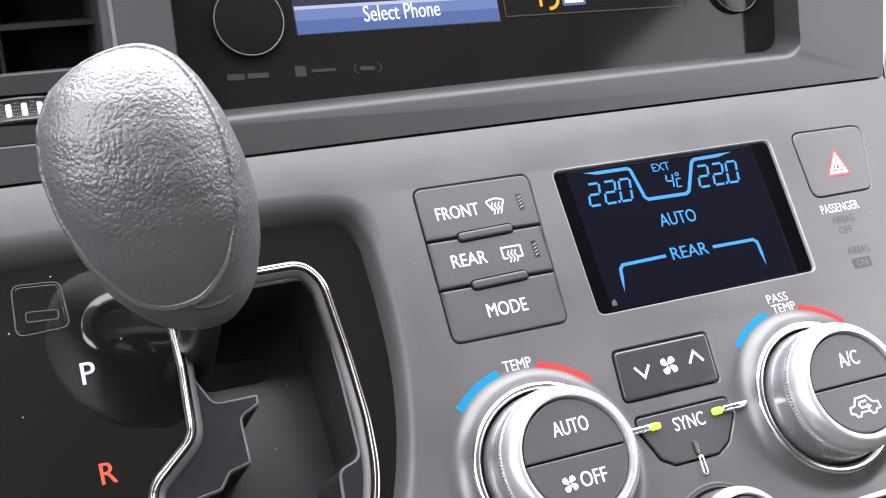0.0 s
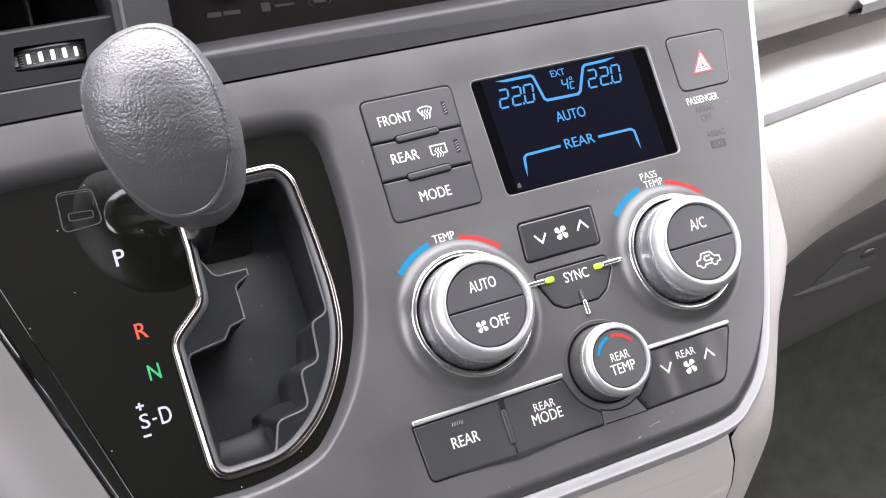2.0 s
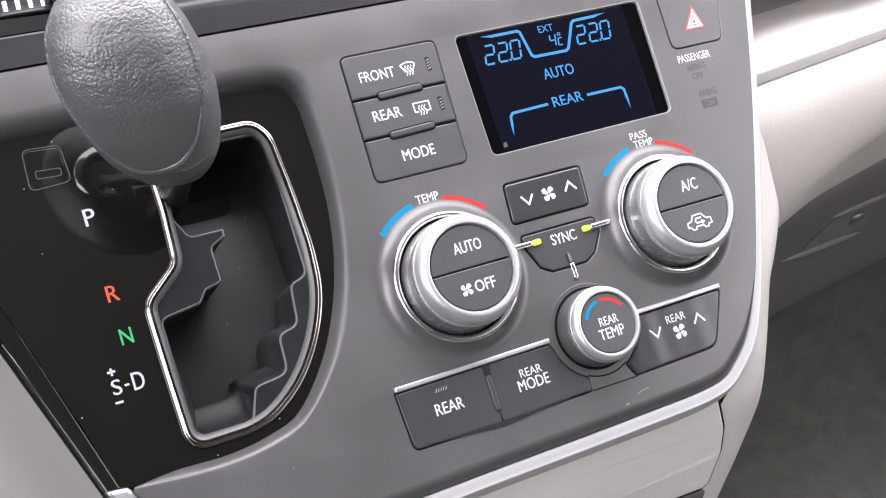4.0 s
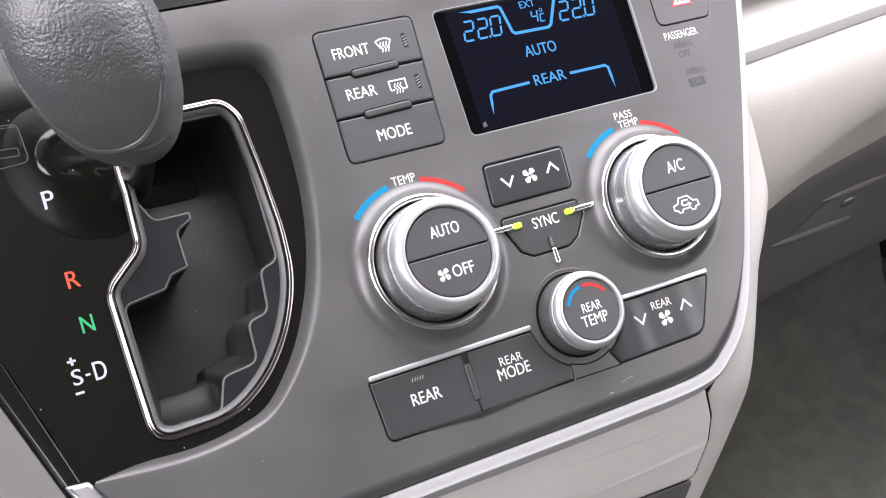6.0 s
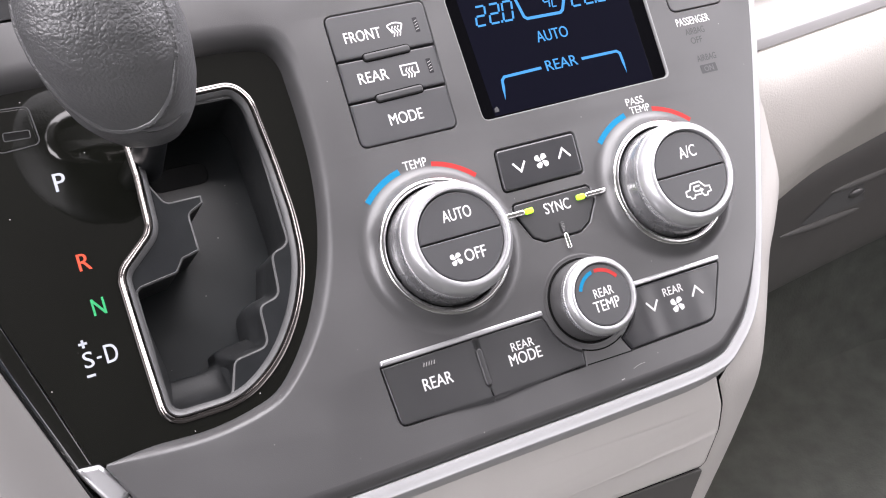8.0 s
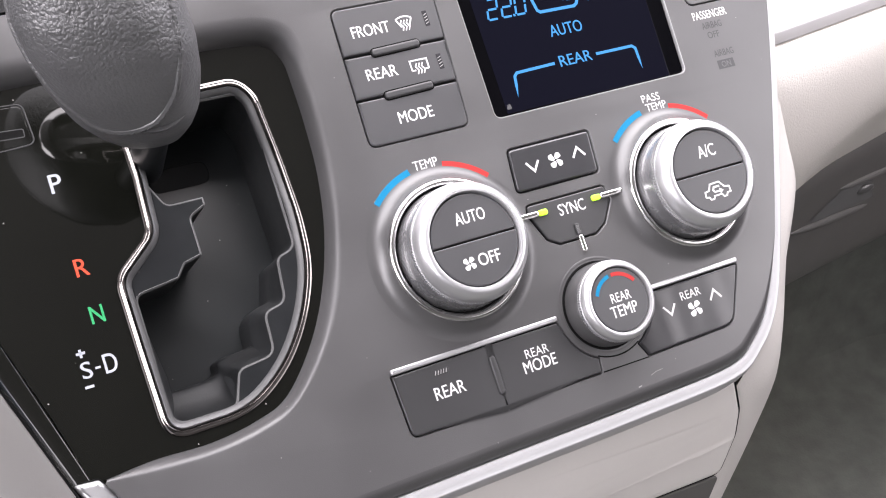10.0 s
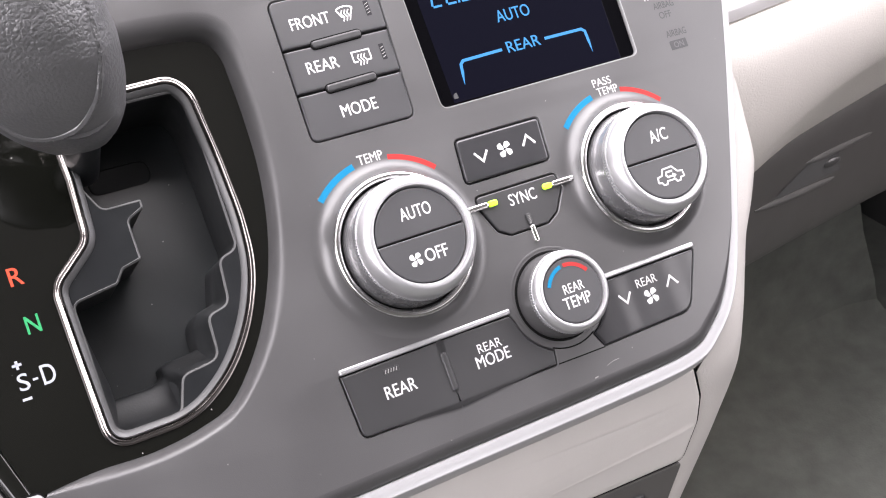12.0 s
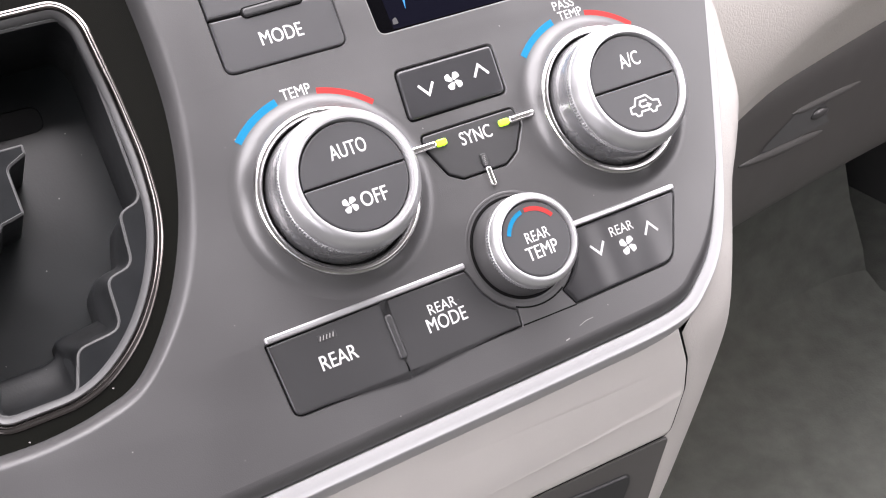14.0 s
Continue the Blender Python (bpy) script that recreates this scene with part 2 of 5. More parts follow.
GLASS_BLACK = material("radio_black_glass", (0.008, 0.0075, 0.007), 0.09, vary=0.2, dust=0.012, rough_vary=0.03, spec=0.18)

# ---- shape helpers: plan units are centimetres (u to the passenger, v up the face, w out of the face) ----
CM = 0.01
from mathutils.geometry import tessellate_polygon


def part(name, bm, mat, parent, label="", smooth=True):
    """Links a bmesh, in centimetres, as one mesh object under a thing or part."""
    bmesh.ops.scale(bm, vec=(CM, CM, CM), verts=bm.verts)
    bmesh.ops.recalc_face_normals(bm, faces=bm.faces)
    me = bpy.data.meshes.new(name)
    bm.to_mesh(me)
    bm.free()
    if smooth:
        me.polygons.foreach_set("use_smooth", [True] * len(me.polygons))
        me.set_sharp_from_angle(angle=radians(38))
    me.materials.append(mat)
    ob = new(name, me)
    ob.parent = parent
    if label:
        tagged(ob, label)
    return ob


def thing(name, m, label, category, group="", kind=""):
    ob = new(name)
    ob.empty_display_size = 0.01
    ob.matrix_world = m
    return tagged(ob, label, category, group, kind)


def area(loop):
    return sum(a[0] * b[1] - b[0] * a[1] for a, b in zip(loop, loop[1:] + loop[:1])) / 2


def ccw(loop):
    return loop if area(loop) > 0 else loop[::-1]


def rounded(points, r=0.3, n=5):
    """A closed loop with rounded corners; a point may carry its own radius."""
    points = [Vector(p[:2]).to_3d() + Vector((0, 0, p[2] if len(p) > 2 else r)) for p in points]
    out = []
    for k, p in enumerate(points):
        a, b = points[k - 1].xy, points[(k + 1) % len(points)].xy
        c, rad = p.xy, p.z
        da, db = (a - c), (b - c)
        la, lb = da.length, db.length
        da, db = da / la, db / lb
        ang = math.acos(max(-1, min(1, da.dot(db))))
        cut = min(rad / max(math.tan(ang / 2), 1e-3), la * 0.48, lb * 0.48)
        if cut < 0.004 or rad == 0:
            out.append((c.x, c.y))
            continue
        p0, p1 = c + da * cut, c + db * cut
        for i in range(n + 1):
            t = i / n
            q = p0 * (1 - t) ** 2 + c * 2 * t * (1 - t) + p1 * t * t
            out.append((q.x, q.y))
    return ccw(out)


def inset(loop, d):
    """The counter-clockwise loop moved inwards by d (outwards where negative)."""
    out = []
    for k, p in enumerate(loop):
        a, c, b = Vector(loop[k - 1]), Vector(p), Vector(loop[(k + 1) % len(loop)])
        e, f = (c - a), (b - c)
        if e.length < 1e-6 or f.length < 1e-6:
            out.append(p)
            continue
        e.normalize(), f.normalize()
        n1, n2 = Vector((-e.y, e.x)), Vector((-f.y, f.x))
        n = n1 + n2
        if n.length < 1e-3:
            n = n1
        n.normalize()
        q = c + n * d / max(0.45, n.dot(n1))
        out.append((q.x, q.y))
    return out


def bridge(bm, a, b, closed=True):
    for k in range(len(a) if closed else len(a) - 1):
        j = (k + 1) % len(a)
        bm.faces.new((a[k], a[j], b[j], b[k]))


def ring(bm, loop, w):
    return [bm.verts.new((u, -(w(u, v) if callable(w) else w), v)) for u, v in loop]


def fill(bm, loops, w):
    """A flat face bounded by the first loop, with the others as holes. Returns the rings of vertices."""
    rings = [ring(bm, lp, w) for lp in loops]
    flat = [v for r in rings for v in r]
    for tri in tessellate_polygon([[Vector((u, v, 0)) for u, v in lp] for lp in loops]):
        try:
            bm.faces.new([flat[i] for i in tri])
        except ValueError:
            pass
    return rings


def slab(loop, w0, w1, bevel=0.05, bm=None, steps=3):
    """A plate from w0 up to w1 with rounded upper edges."""
    bm = bm or bmesh.new()
    loop = ccw(list(loop))
    last = ring(bm, loop, w0)
    for i in range(steps + 1):
        a = math.pi / 2 * i / steps
        nxt = ring(bm, inset(loop, bevel * (1 - math.cos(a))), w1 - bevel + bevel * math.sin(a))
        bridge(bm, last, nxt)
        last = nxt
    top = inset(loop, bevel + 0.015 + bevel * 0.15)
    nxt = ring(bm, top, w1)
    bridge(bm, last, nxt)
    last = nxt
    for tri in tessellate_polygon([[Vector((u, v, 0)) for u, v in top]]):
        try:
            bm.faces.new([last[i] for i in tri])
        except ValueError:
            pass
    return bm


def lathe(u, v, profile, n=72, bm=None, teeth=None):
    """A turned shape round the face's normal at (u, v); profile: radius and height. teeth: profile index: (count, depth)."""
    bm = bm or bmesh.new()
    last = None
    for k, (r, w) in enumerate(profile):
        if r < 1e-4:
            tip = bm.verts.new((u, -w, v))
            for i in range(n):
                bm.faces.new((last[i], last[(i + 1) % n], tip))
            break
        row = []
        for i in range(n):
            a = 2 * math.pi * i / n
            rr = r + (teeth[k][1] * (i % 2) if teeth and k in teeth else 0)
            row.append(bm.verts.new((u + rr * math.cos(a), -w, v + rr * math.sin(a))))
        if last:
            bridge(bm, last, row)
        last = row
    return bm


def smooth_line(points, n=6):
    """A Catmull-Rom line through a few points."""
    p = [Vector(q) for q in points]
    p = [p[0] * 2 - p[1]] + p + [p[-1] * 2 - p[-2]]
    out = []
    for k in range(1, len(p) - 2):
        for i in range(n):
            t = i / n
            out.append(0.5 * (2 * p[k] + (p[k + 1] - p[k - 1]) * t + (2 * p[k - 1] - 5 * p[k] + 4 * p[k + 1] - p[k + 2]) * t * t + (3 * p[k] - p[k - 1] - 3 * p[k + 1] + p[k + 2]) * t ** 3))
    return out + [p[-2]]


def edge_strip(line, profile, closed=False, bm=None):
    """A strip along a plan line; profile: offset to the line's left and height w, from one side to the other."""
    bm = bm or bmesh.new()
    pts = [Vector(q) for q in line]
    rows = []
    for k, p in enumerate(pts):
        a = pts[k - 1] if k or closed else p
        b = pts[(k + 1) % len(pts)] if k < len(pts) - 1 or closed else p
        e = (p - a).normalized() if (p - a).length > 1e-6 else Vector((0, 0))
        f = (b - p).normalized() if (b - p).length > 1e-6 else Vector((0, 0))
        d = (e + f).normalized()
        n = Vector((-d.y, d.x))
        rows.append([bm.verts.new((p.x + n.x * o, -w, p.y + n.y * o)) for o, w in profile])
    for k in range(len(rows) if closed else len(rows) - 1):
        bridge(bm, rows[k], rows[(k + 1) % len(rows)], closed=False)
    return bm


def tube(path, r, n=10, bm=None, closed=False):
    """A round bar along points in space (centimetres, x y z)."""
    bm = bm or bmesh.new()
    pts = [Vector(p) for p in path]
    rows, up = [], Vector((0.13, 0.21, 1)).normalized()
    for k, p in enumerate(pts):
        a, b = pts[max(k - 1, 0)], pts[min(k + 1, len(pts) - 1)]
        if closed:
            a, b = pts[k - 1], pts[(k + 1) % len(pts)]
        d = (b - a).normalized()
        s = d.cross(up).normalized()
        q = s.cross(d)
        rows.append([bm.verts.new(p + (s * math.cos(2 * math.pi * i / n) + q * math.sin(2 * math.pi * i / n)) * (r(k / (len(pts) - 1)) if callable(r) else r)) for i in range(n)])
    for k in range(len(rows) if closed else len(rows) - 1):
        bridge(bm, rows[k], rows[(k + 1) % len(rows)])
    if not closed:
        bm.faces.new(rows[0]), bm.faces.new(rows[-1])
    return bm


def arc(u, v, r, a0, a1, n=14):
    return [(u + r * math.cos(radians(a0 + (a1 - a0) * i / n)), v + r * math.sin(radians(a0 + (a1 - a0) * i / n))) for i in range(n + 1)]


def band(line, width, taper=False):
    """The closed outline of a stroke along a plan line."""
    pts = [Vector(p) for p in line]
    left, right = [], []
    for k, p in enumerate(pts):
        a, b = pts[max(k - 1, 0)], pts[min(k + 1, len(pts) - 1)]
        e, f = (p - a), (b - p)
        e = e.normalized() if e.length > 1e-6 else f.normalized()
        f = f.normalized() if f.length > 1e-6 else e
        n1, n = Vector((-e.y, e.x)), Vector((-(e + f).y, (e + f).x)).normalized()
        h = width / 2 / max(0.5, n.dot(n1))
        left.append((p.x + n.x * h, p.y + n.y * h))
        right.append((p.x - n.x * h, p.y - n.y * h))
    return ccw(left + right[::-1])


def mark(name, loops, w, mat, parent, label="", thick=0.006):
    """Thin printed marks: one mesh of one or more outlines."""
    bm = bmesh.new()
    for lp in loops:
        slab(lp, w - thick, w + thick, 0.001, bm, steps=1)
    return part(name, bm, mat, parent, label, smooth=False)


def text(name, body, u, v, w, height, width, mat, parent, label=""):
    """Built-in lettering, centred at (u, v), of a given cap height and width."""
    cu = bpy.data.curves.new(name, "FONT")
    cu.body, cu.resolution_u = body, 4
    tmp = new(name, cu)
    me = bpy.data.meshes.new_from_object(tmp.evaluated_get(bpy.context.evaluated_depsgraph_get()))
    bpy.data.objects.remove(tmp)
    bm = bmesh.new()
    bm.from_mesh(me)
    bpy.data.meshes.remove(me)
    xs, ys = [q.co.x for q in bm.verts], [q.co.y for q in bm.verts]
    x0, x1, y0, y1 = min(xs), max(xs), min(ys), max(ys)
    for q in bm.verts:
        q.co = Vector((u + ((q.co.x - x0) / (x1 - x0) - 0.5) * width, -w - 0.006, v + ((q.co.y - y0) / (y1 - y0) - 0.5) * height))
    # a second pass of ink, a hair to the side, for the bold strokes
    bold = 0.026 if height > 0.4 else 0.012
    again = bmesh.ops.duplicate(bm, geom=bm.verts[:] + bm.edges[:] + bm.faces[:])["geom"]
    bmesh.ops.translate(bm, vec=(bold * height, -0.003, bold * 0.2 * height), verts=[q for q in again if isinstance(q, bmesh.types.BMVert)])
    bmesh.ops.translate(bm, vec=(-bold / 2 * height, 0, -bold * 0.1 * height), verts=bm.verts)
    return part(name, bm, mat, parent, label or f'printed word "{body}"', smooth=False)


def fan_icon(u, v, r):
    """Four rounded blades."""
    out = []
    for k in range(4):
        a = math.pi / 2 * k + 0.5
        c, s = math.cos(a), math.sin(a)
        blade = rounded([(0.05, 0.02), (0.95, -0.12), (1.0, 0.42), (0.62, 0.66), (0.18, 0.36)], 0.18, 4)
        out.append([(u + r * (x * c - y * s), v + r * (x * s + y * c)) for x, y in blade])
    return out


def chevron(u, v, size, up=1):
    return band([(u - size * 0.55, v - up * size * 0.3), (u, v + up * size * 0.45), (u + size * 0.55, v - up * size * 0.3)], 0.085)


# ---- the cabin that closes the place ----
def box(x0, x1, y0, y1, z0, z1, bevel=0.0):
    bm = bmesh.new()
    bmesh.ops.create_cube(bm, size=1)
    for q in bm.verts:
        q.co = Vector(((x0 + x1) / 2 + q.co.x * (x1 - x0), (y0 + y1) / 2 + q.co.y * (y1 - y0), (z0 + z1) / 2 + q.co.z * (z1 - z0)))
    if bevel:
        bmesh.ops.bevel(bm, geom=bm.edges[:], offset=bevel, segments=3, affect="EDGES")
    return bm


def wall(name, *dims, mat=LINER):
    ob = part(name, box(*dims), mat, None, smooth=False)
    return tagged(ob, "plain light cabin lining", "wall", kind="structure")


wall("ceiling", -85, 85, -205, -24, 128, 131)
wall("wall_rear", -85, 85, -208, -205, 0, 131)
wall("wall_driver_lower", -88, -85, -205, 80, 0, 80, mat=DARKTRIM)
wall("wall_passenger_lower", 85, 88, -205, 80, 0, 80, mat=DARKTRIM)
wall("wall_driver_upper", -88, -85, -205, -24, 122, 131)
wall("wall_passenger_upper", 85, 88, -205, -24, 122, 131)
for side in (-86.5, 86.5):
    wall("pillar_middle", side - 1.5, side + 1.5, -100, -88, 80, 122)
    wall("pillar_rear", side - 1.5, side + 1.5, -205, -190, 80, 122)
wall("wall_front", -85, 85, 70, 73, 0, 84, mat=DARKTRIM)
tagged(part("floor", box(-85, 85, -205, 70, 2, 6), CARPET, None, smooth=False), "dark grey carpeted car floor", "carpet", kind="structure")

# ---- the grey console face ----
EDGE_R = smooth_line([(18.6, 13.5), (17.5, 10.0), (16.45, 7.0), (14.44, 0.89), (12.36, -4.52), (10.7, -8.4), (9.55, -10.5), (8.3, -11.7), (6.8, -12.35), (2.6, -12.48), (-4, -12.52), (-11, -12.55), (-15.2, -12.3), (-16.6, -11.2), (-17.85, -8.80)], 6)
TOP = 7.40
# towards the bottom the face rolls over before it meets the silver edge
ROLL = []
for k, p in enumerate(EDGE_R):
    t = (EDGE_R[min(k + 1, len(EDGE_R) - 1)] - EDGE_R[max(k - 1, 0)]).normalized()
    ROLL.append(p + Vector((t.y, -t.x)) * (0.05 + 0.50 * max(0, min(1, (-8.0 - p.y) / 3.5)) * max(0, min(1, (p.x + 17.6) / 2.5))))
face_edge = [(p.x, p.y) for p in ROLL if p.y < TOP - 0.02]
# the recess round the gear plate: its foot on the plate and the edge where the face begins to roll into it
FOOT = smooth_line([(-17.77, -8.70), (-16.05, -8.58), (-14.12, -8.64), (-12.40, -8.41), (-11.09, -7.90), (-9.67, -6.33), (-8.64, -4.51), (-7.93, -2.54), (-7.52, -0.45), (-7.40, 1.58), (-7.41, 3.11), (-7.47, 4.06), (-7.83, 4.70), (-8.63, 4.97), (-10.49, 5.08), (-14.12, 5.10), (-20.00, 5.00), (-26.86, 4.91)], 6)
LIP = smooth_line([(-17.85, -8.80), (-16.2, -8.98), (-14.3, -9.06), (-12.4, -8.86), (-10.95, -8.28), (-9.28, -6.62), (-8.2, -4.78), (-7.5, -2.78), (-7.08, -0.7), (-6.86, 1.3), (-6.82, 2.9), (-6.82, 4.5), (-7.25, 5.40), (-8.4, 5.80), (-10.3, 5.92), (-14, 5.92), (-20, 5.82), (-27, 5.75)], 6)
lip = [(p.x, p.y) for p in LIP]
FACE_LOOP = ccw([(-27, TOP), (16.50, TOP)] + face_edge[:-1] + lip)

DEFROST = rounded([(-5.34, 5.45), (-0.93, 5.45), (-1.20, -0.10), (-5.46, -0.10)], 0.34)
DISPLAY = rounded([(0.05, 5.38), (9.60, 5.40), (9.36, -0.04), (0.02, -0.09)], 0.28)
HAZARD = rounded([(10.70, 5.52), (14.22, 5.50), (13.46, 2.74), (10.58, 2.72)], 0.40)
FAN = rounded([(-0.03, -1.40), (3.84, -1.40), (3.70, -3.23), (-0.20, -3.23)], 0.24)
SYNC = rounded([(-0.02, -3.74), (3.68, -3.74), (3.78, -4.4), (3.2, -5.28), (2.65, -5.60), (0.92, -5.60), (0.42, -5.30), (-0.06, -4.2)], 0.22)
D1, D2, D3 = (-3.50, -4.65), (7.28, -4.62), (1.85, -8.35)
REAR_ROW = rounded([(-7.46, -8.42, 0.06), (-0.36, -8.42, 0.12)] + [(u, v, 0.05) for u, v in arc(*D3, 2.10, 190, 245, 6)] + [(0.93, -10.40, 0.1), (0.88, -10.86, 0.1), (-7.36, -10.80, 0.34)], 0.1, 3)
REAR_FAN = rounded([(3.98, -8.42, 0.05), (8.60, -8.42, 0.14), (7.44, -10.78, 0.75), (3.12, -10.85, 0.10)] + [(u, v, 0.05) for u, v in arc(*D3, 2.12, 297, 356, 6)], 0.1, 3)
HOLES = [DEFROST, DISPLAY, HAZARD, FAN, SYNC, REAR_ROW, REAR_FAN]

panel = thing("climate_control_unit", FACE, "matte dark grey centre console fascia with climate buttons", "control panel")
bm = bmesh.new()
rings = fill(bm, [FACE_LOOP] + [inset(h, -0.045)[::-1] for h in HOLES], 0.0)
for h in HOLES:
    a, b, c = ring(bm, inset(h, -0.045), 0.0), ring(bm, h, -0.05), ring(bm, h, -0.45)
    bridge(bm, a, b), bridge(bm, b, c)
# the rounded lip round the gear recess, falling to the plate, which lies deeper towards the top
rows = []
for k, (p, q) in enumerate(zip(LIP, FOOT)):
    deep = 0.75 * min(1, 0.3 + k / 12)
    r = min(0.55, deep) * min(1, 0.2 + k / 10)
    rows.append([bm.verts.new((p.x + (q.x - p.x) * o, -w, p.y + (q.y - p.y) * o)) for o, w in ((0.0, 0.0), (0.20, -0.03 * r), (0.40, -0.14 * r), (0.58, -0.32 * r), (0.74, -0.58 * r), (0.86, -0.95 * r), (1.0, -deep), (1.02, -deep - 0.4))])
for a, b in zip(rows, rows[1:]):
    bridge(bm, a, b, closed=False)
bmesh.ops.remove_doubles(bm, verts=bm.verts, dist=0.002)
part("face", bm, GREY, panel, "matte dark grey moulded plastic face")
bm = bmesh.new()
fill(bm, [inset(rounded([(-6.2, 6.6), (15.2, 6.6), (9.0, -11.3), (-8.0, -11.6)], 0.3), 0)], -0.44)
part("backing", bm, GAP, panel, "black gap behind the buttons")
edge = [(p.x, p.y) for p in EDGE_R]
bm = bmesh.new()
rows = [[bm.verts.new((p.x + (q.x - p.x) * o, -w * min(1, (q - p).length / 0.5 + 0.12), p.y + (q.y - p.y) * o)) for o, w in ((0.0, 0.0), (0.2, -0.015), (0.4, -0.06), (0.6, -0.13), (0.8, -0.23), (0.95, -0.33), (1.0, -0.40), (1.06, -0.8))] for p, q in zip(ROLL, EDGE_R)]
for a, b in zip(rows, rows[1:]):
    bridge(bm, a, b, closed=False)
part("rolled_edge", bm, GREY, panel)
TRIM_SECTION = [(0.02, -0.85), (0.03, -0.42), (0.06, -0.375), (0.11, -0.36), (0.22, -0.365), (0.36, -0.385), (0.47, -0.41), (0.51, -0.405), (0.545, -0.405), (0.58, -0.43), (0.61, -0.48), (0.66, -0.58), (0.75, -0.80), (0.84, -1.05), (0.90, -1.25), (0.92, -1.8)]
part("trim_strip", edge_strip([q for q in edge if q[1] < TOP + 0.1], TRIM_SECTION), TRIM, panel, "satin silver edge trim")
tip = rounded([(-18.85, -8.54), (-18.0, -8.62), (-17.72, -9.0), (-17.2, -9.85), (-17.9, -10.3), (-18.5, -9.25)], 0.12)
part("trim_end", slab(tip, -1.2, -0.22, 0.16), SATIN, panel, "bright satin end of the silver trim")
part("gap_rim", slab(inset(tip, -0.06), -1.3, -0.62, 0.02), GAP, panel)


def button(name, loop, w, mat, gap=0.055, bevel=0.06, label=""):
    return part(name, slab(inset(loop, gap), -0.44, w, bevel), mat, panel, label)


def pill(line, r, parent):
    lp = band(line, 2 * r)
    lp = rounded(lp, r * 0.98, 6)
    part("gap_rim", slab(inset(lp, -0.05), -0.2, 0.045, 0.01), GAP, parent)
    return part("finger_bar", slab(lp, -0.2, 0.13, 0.07), KEY, parent)


def defrost_icon(u, v, s, rear=False):
    if rear:
        box_ = [band([(u - s, v - 0.5 * s), (u - s, v + 0.6 * s), (u + s, v + 0.6 * s), (u + s, v - 0.5 * s)], 0.058), band([(u - s, v - 0.5 * s), (u - 0.55 * s, v - 0.5 * s)], 0.058), band([(u + 0.55 * s, v - 0.5 * s), (u + s, v - 0.5 * s)], 0.058)]
    else:
        box_ = [band(arc(u, v - 1.1 * s, 1.75 * s, 122, 58, 8), 0.058), band([(u - 0.93 * s, v + 0.38 * s), (u - 0.5 * s, v - 0.45 * s), (u - 0.3 * s, v - 0.45 * s)], 0.058), band([(u + 0.93 * s, v + 0.38 * s), (u + 0.5 * s, v - 0.45 * s), (u + 0.3 * s, v - 0.45 * s)], 0.058)]
    waves = [band([(u + d * s - 0.02, v - 0.95 * s), (u + d * s + 0.05, v - 0.55 * s), (u + d * s - 0.05, v - 0.1 * s), (u + d * s + 0.03, v + 0.25 * s)], 0.048) for d in (-0.36, 0, 0.36)]
    return box_ + waves


# defroster and mode keys
for name, v1, v0, word, wu, wv, ww, wh in (("front_button", 5.45, 3.51, "FRONT", -3.96, 4.42, 1.58, 0.46), ("rear_button", 3.49, 1.77, "REAR", -4.06, 2.68, 1.28, 0.45), ("mode_button", 1.75, -0.10, "MODE", -3.25, 0.80, 1.46, 0.47)):
    ul = lambda q: -5.34 - (5.45 - q) * 0.0216
    ur = lambda q: -0.93 - (5.45 - q) * 0.0486
    lp = rounded([(ul(v1), v1, 0.34 if v1 > 5 else 0.06), (ur(v1), v1, 0.34 if v1 > 5 else 0.06), (ur(v0), v0, 0.34 if v0 < 0 else 0.06), (ul(v0), v0, 0.34 if v0 < 0 else 0.06)])
    b = button(name, lp, 0.03, KEY_GREY, 0.032)
    text("lettering", word, wu, wv, 0.03, wh, ww, WHITE, b)
    if word != "MODE":
        iu, iv = (-2.50, 4.46) if word == "FRONT" else (-2.46, 2.66)
        mark("defrost_symbol", defrost_icon(iu, iv, 0.36, word == "REAR"), 0.034, WHITE, b, "white defroster symbol")
        part("indicator", slab(rounded([(-1.66, iv - 0.33), (-1.46, iv - 0.33), (-1.46, iv + 0.3), (-1.66, iv + 0.3)], 0.03), 0.0, 0.042, 0.01), KEY_GLOSS, b, "small dark indicator window")
        mark("indicator_hatch", [band([(-1.63, iv - 0.24 + 0.12 * q), (-1.49, iv - 0.18 + 0.12 * q)], 0.025) for q in range(4)], 0.046, GREYSCUFF, b, "fine pale hatching")
pill([(-4.22, 3.48), (-2.18, 3.54)], 0.15, panel)
pill([(-4.24, 1.74), (-2.18, 1.80)], 0.15, panel)

# hazard key and passenger airbag marks
b = button("hazard_button", HAZARD, 0.02, GREY, 0.035, 0.04)
tri = ccw([(11.62, 3.52), (12.72, 3.52), (12.40, 4.60)])


def tri_ring(d0, d1):
    o, i = inset(tri, d0), inset(tri, d1)
    return [ccw([o[k], o[(k + 1) % 3], i[(k + 1) % 3], i[k]]) for k in range(3)]


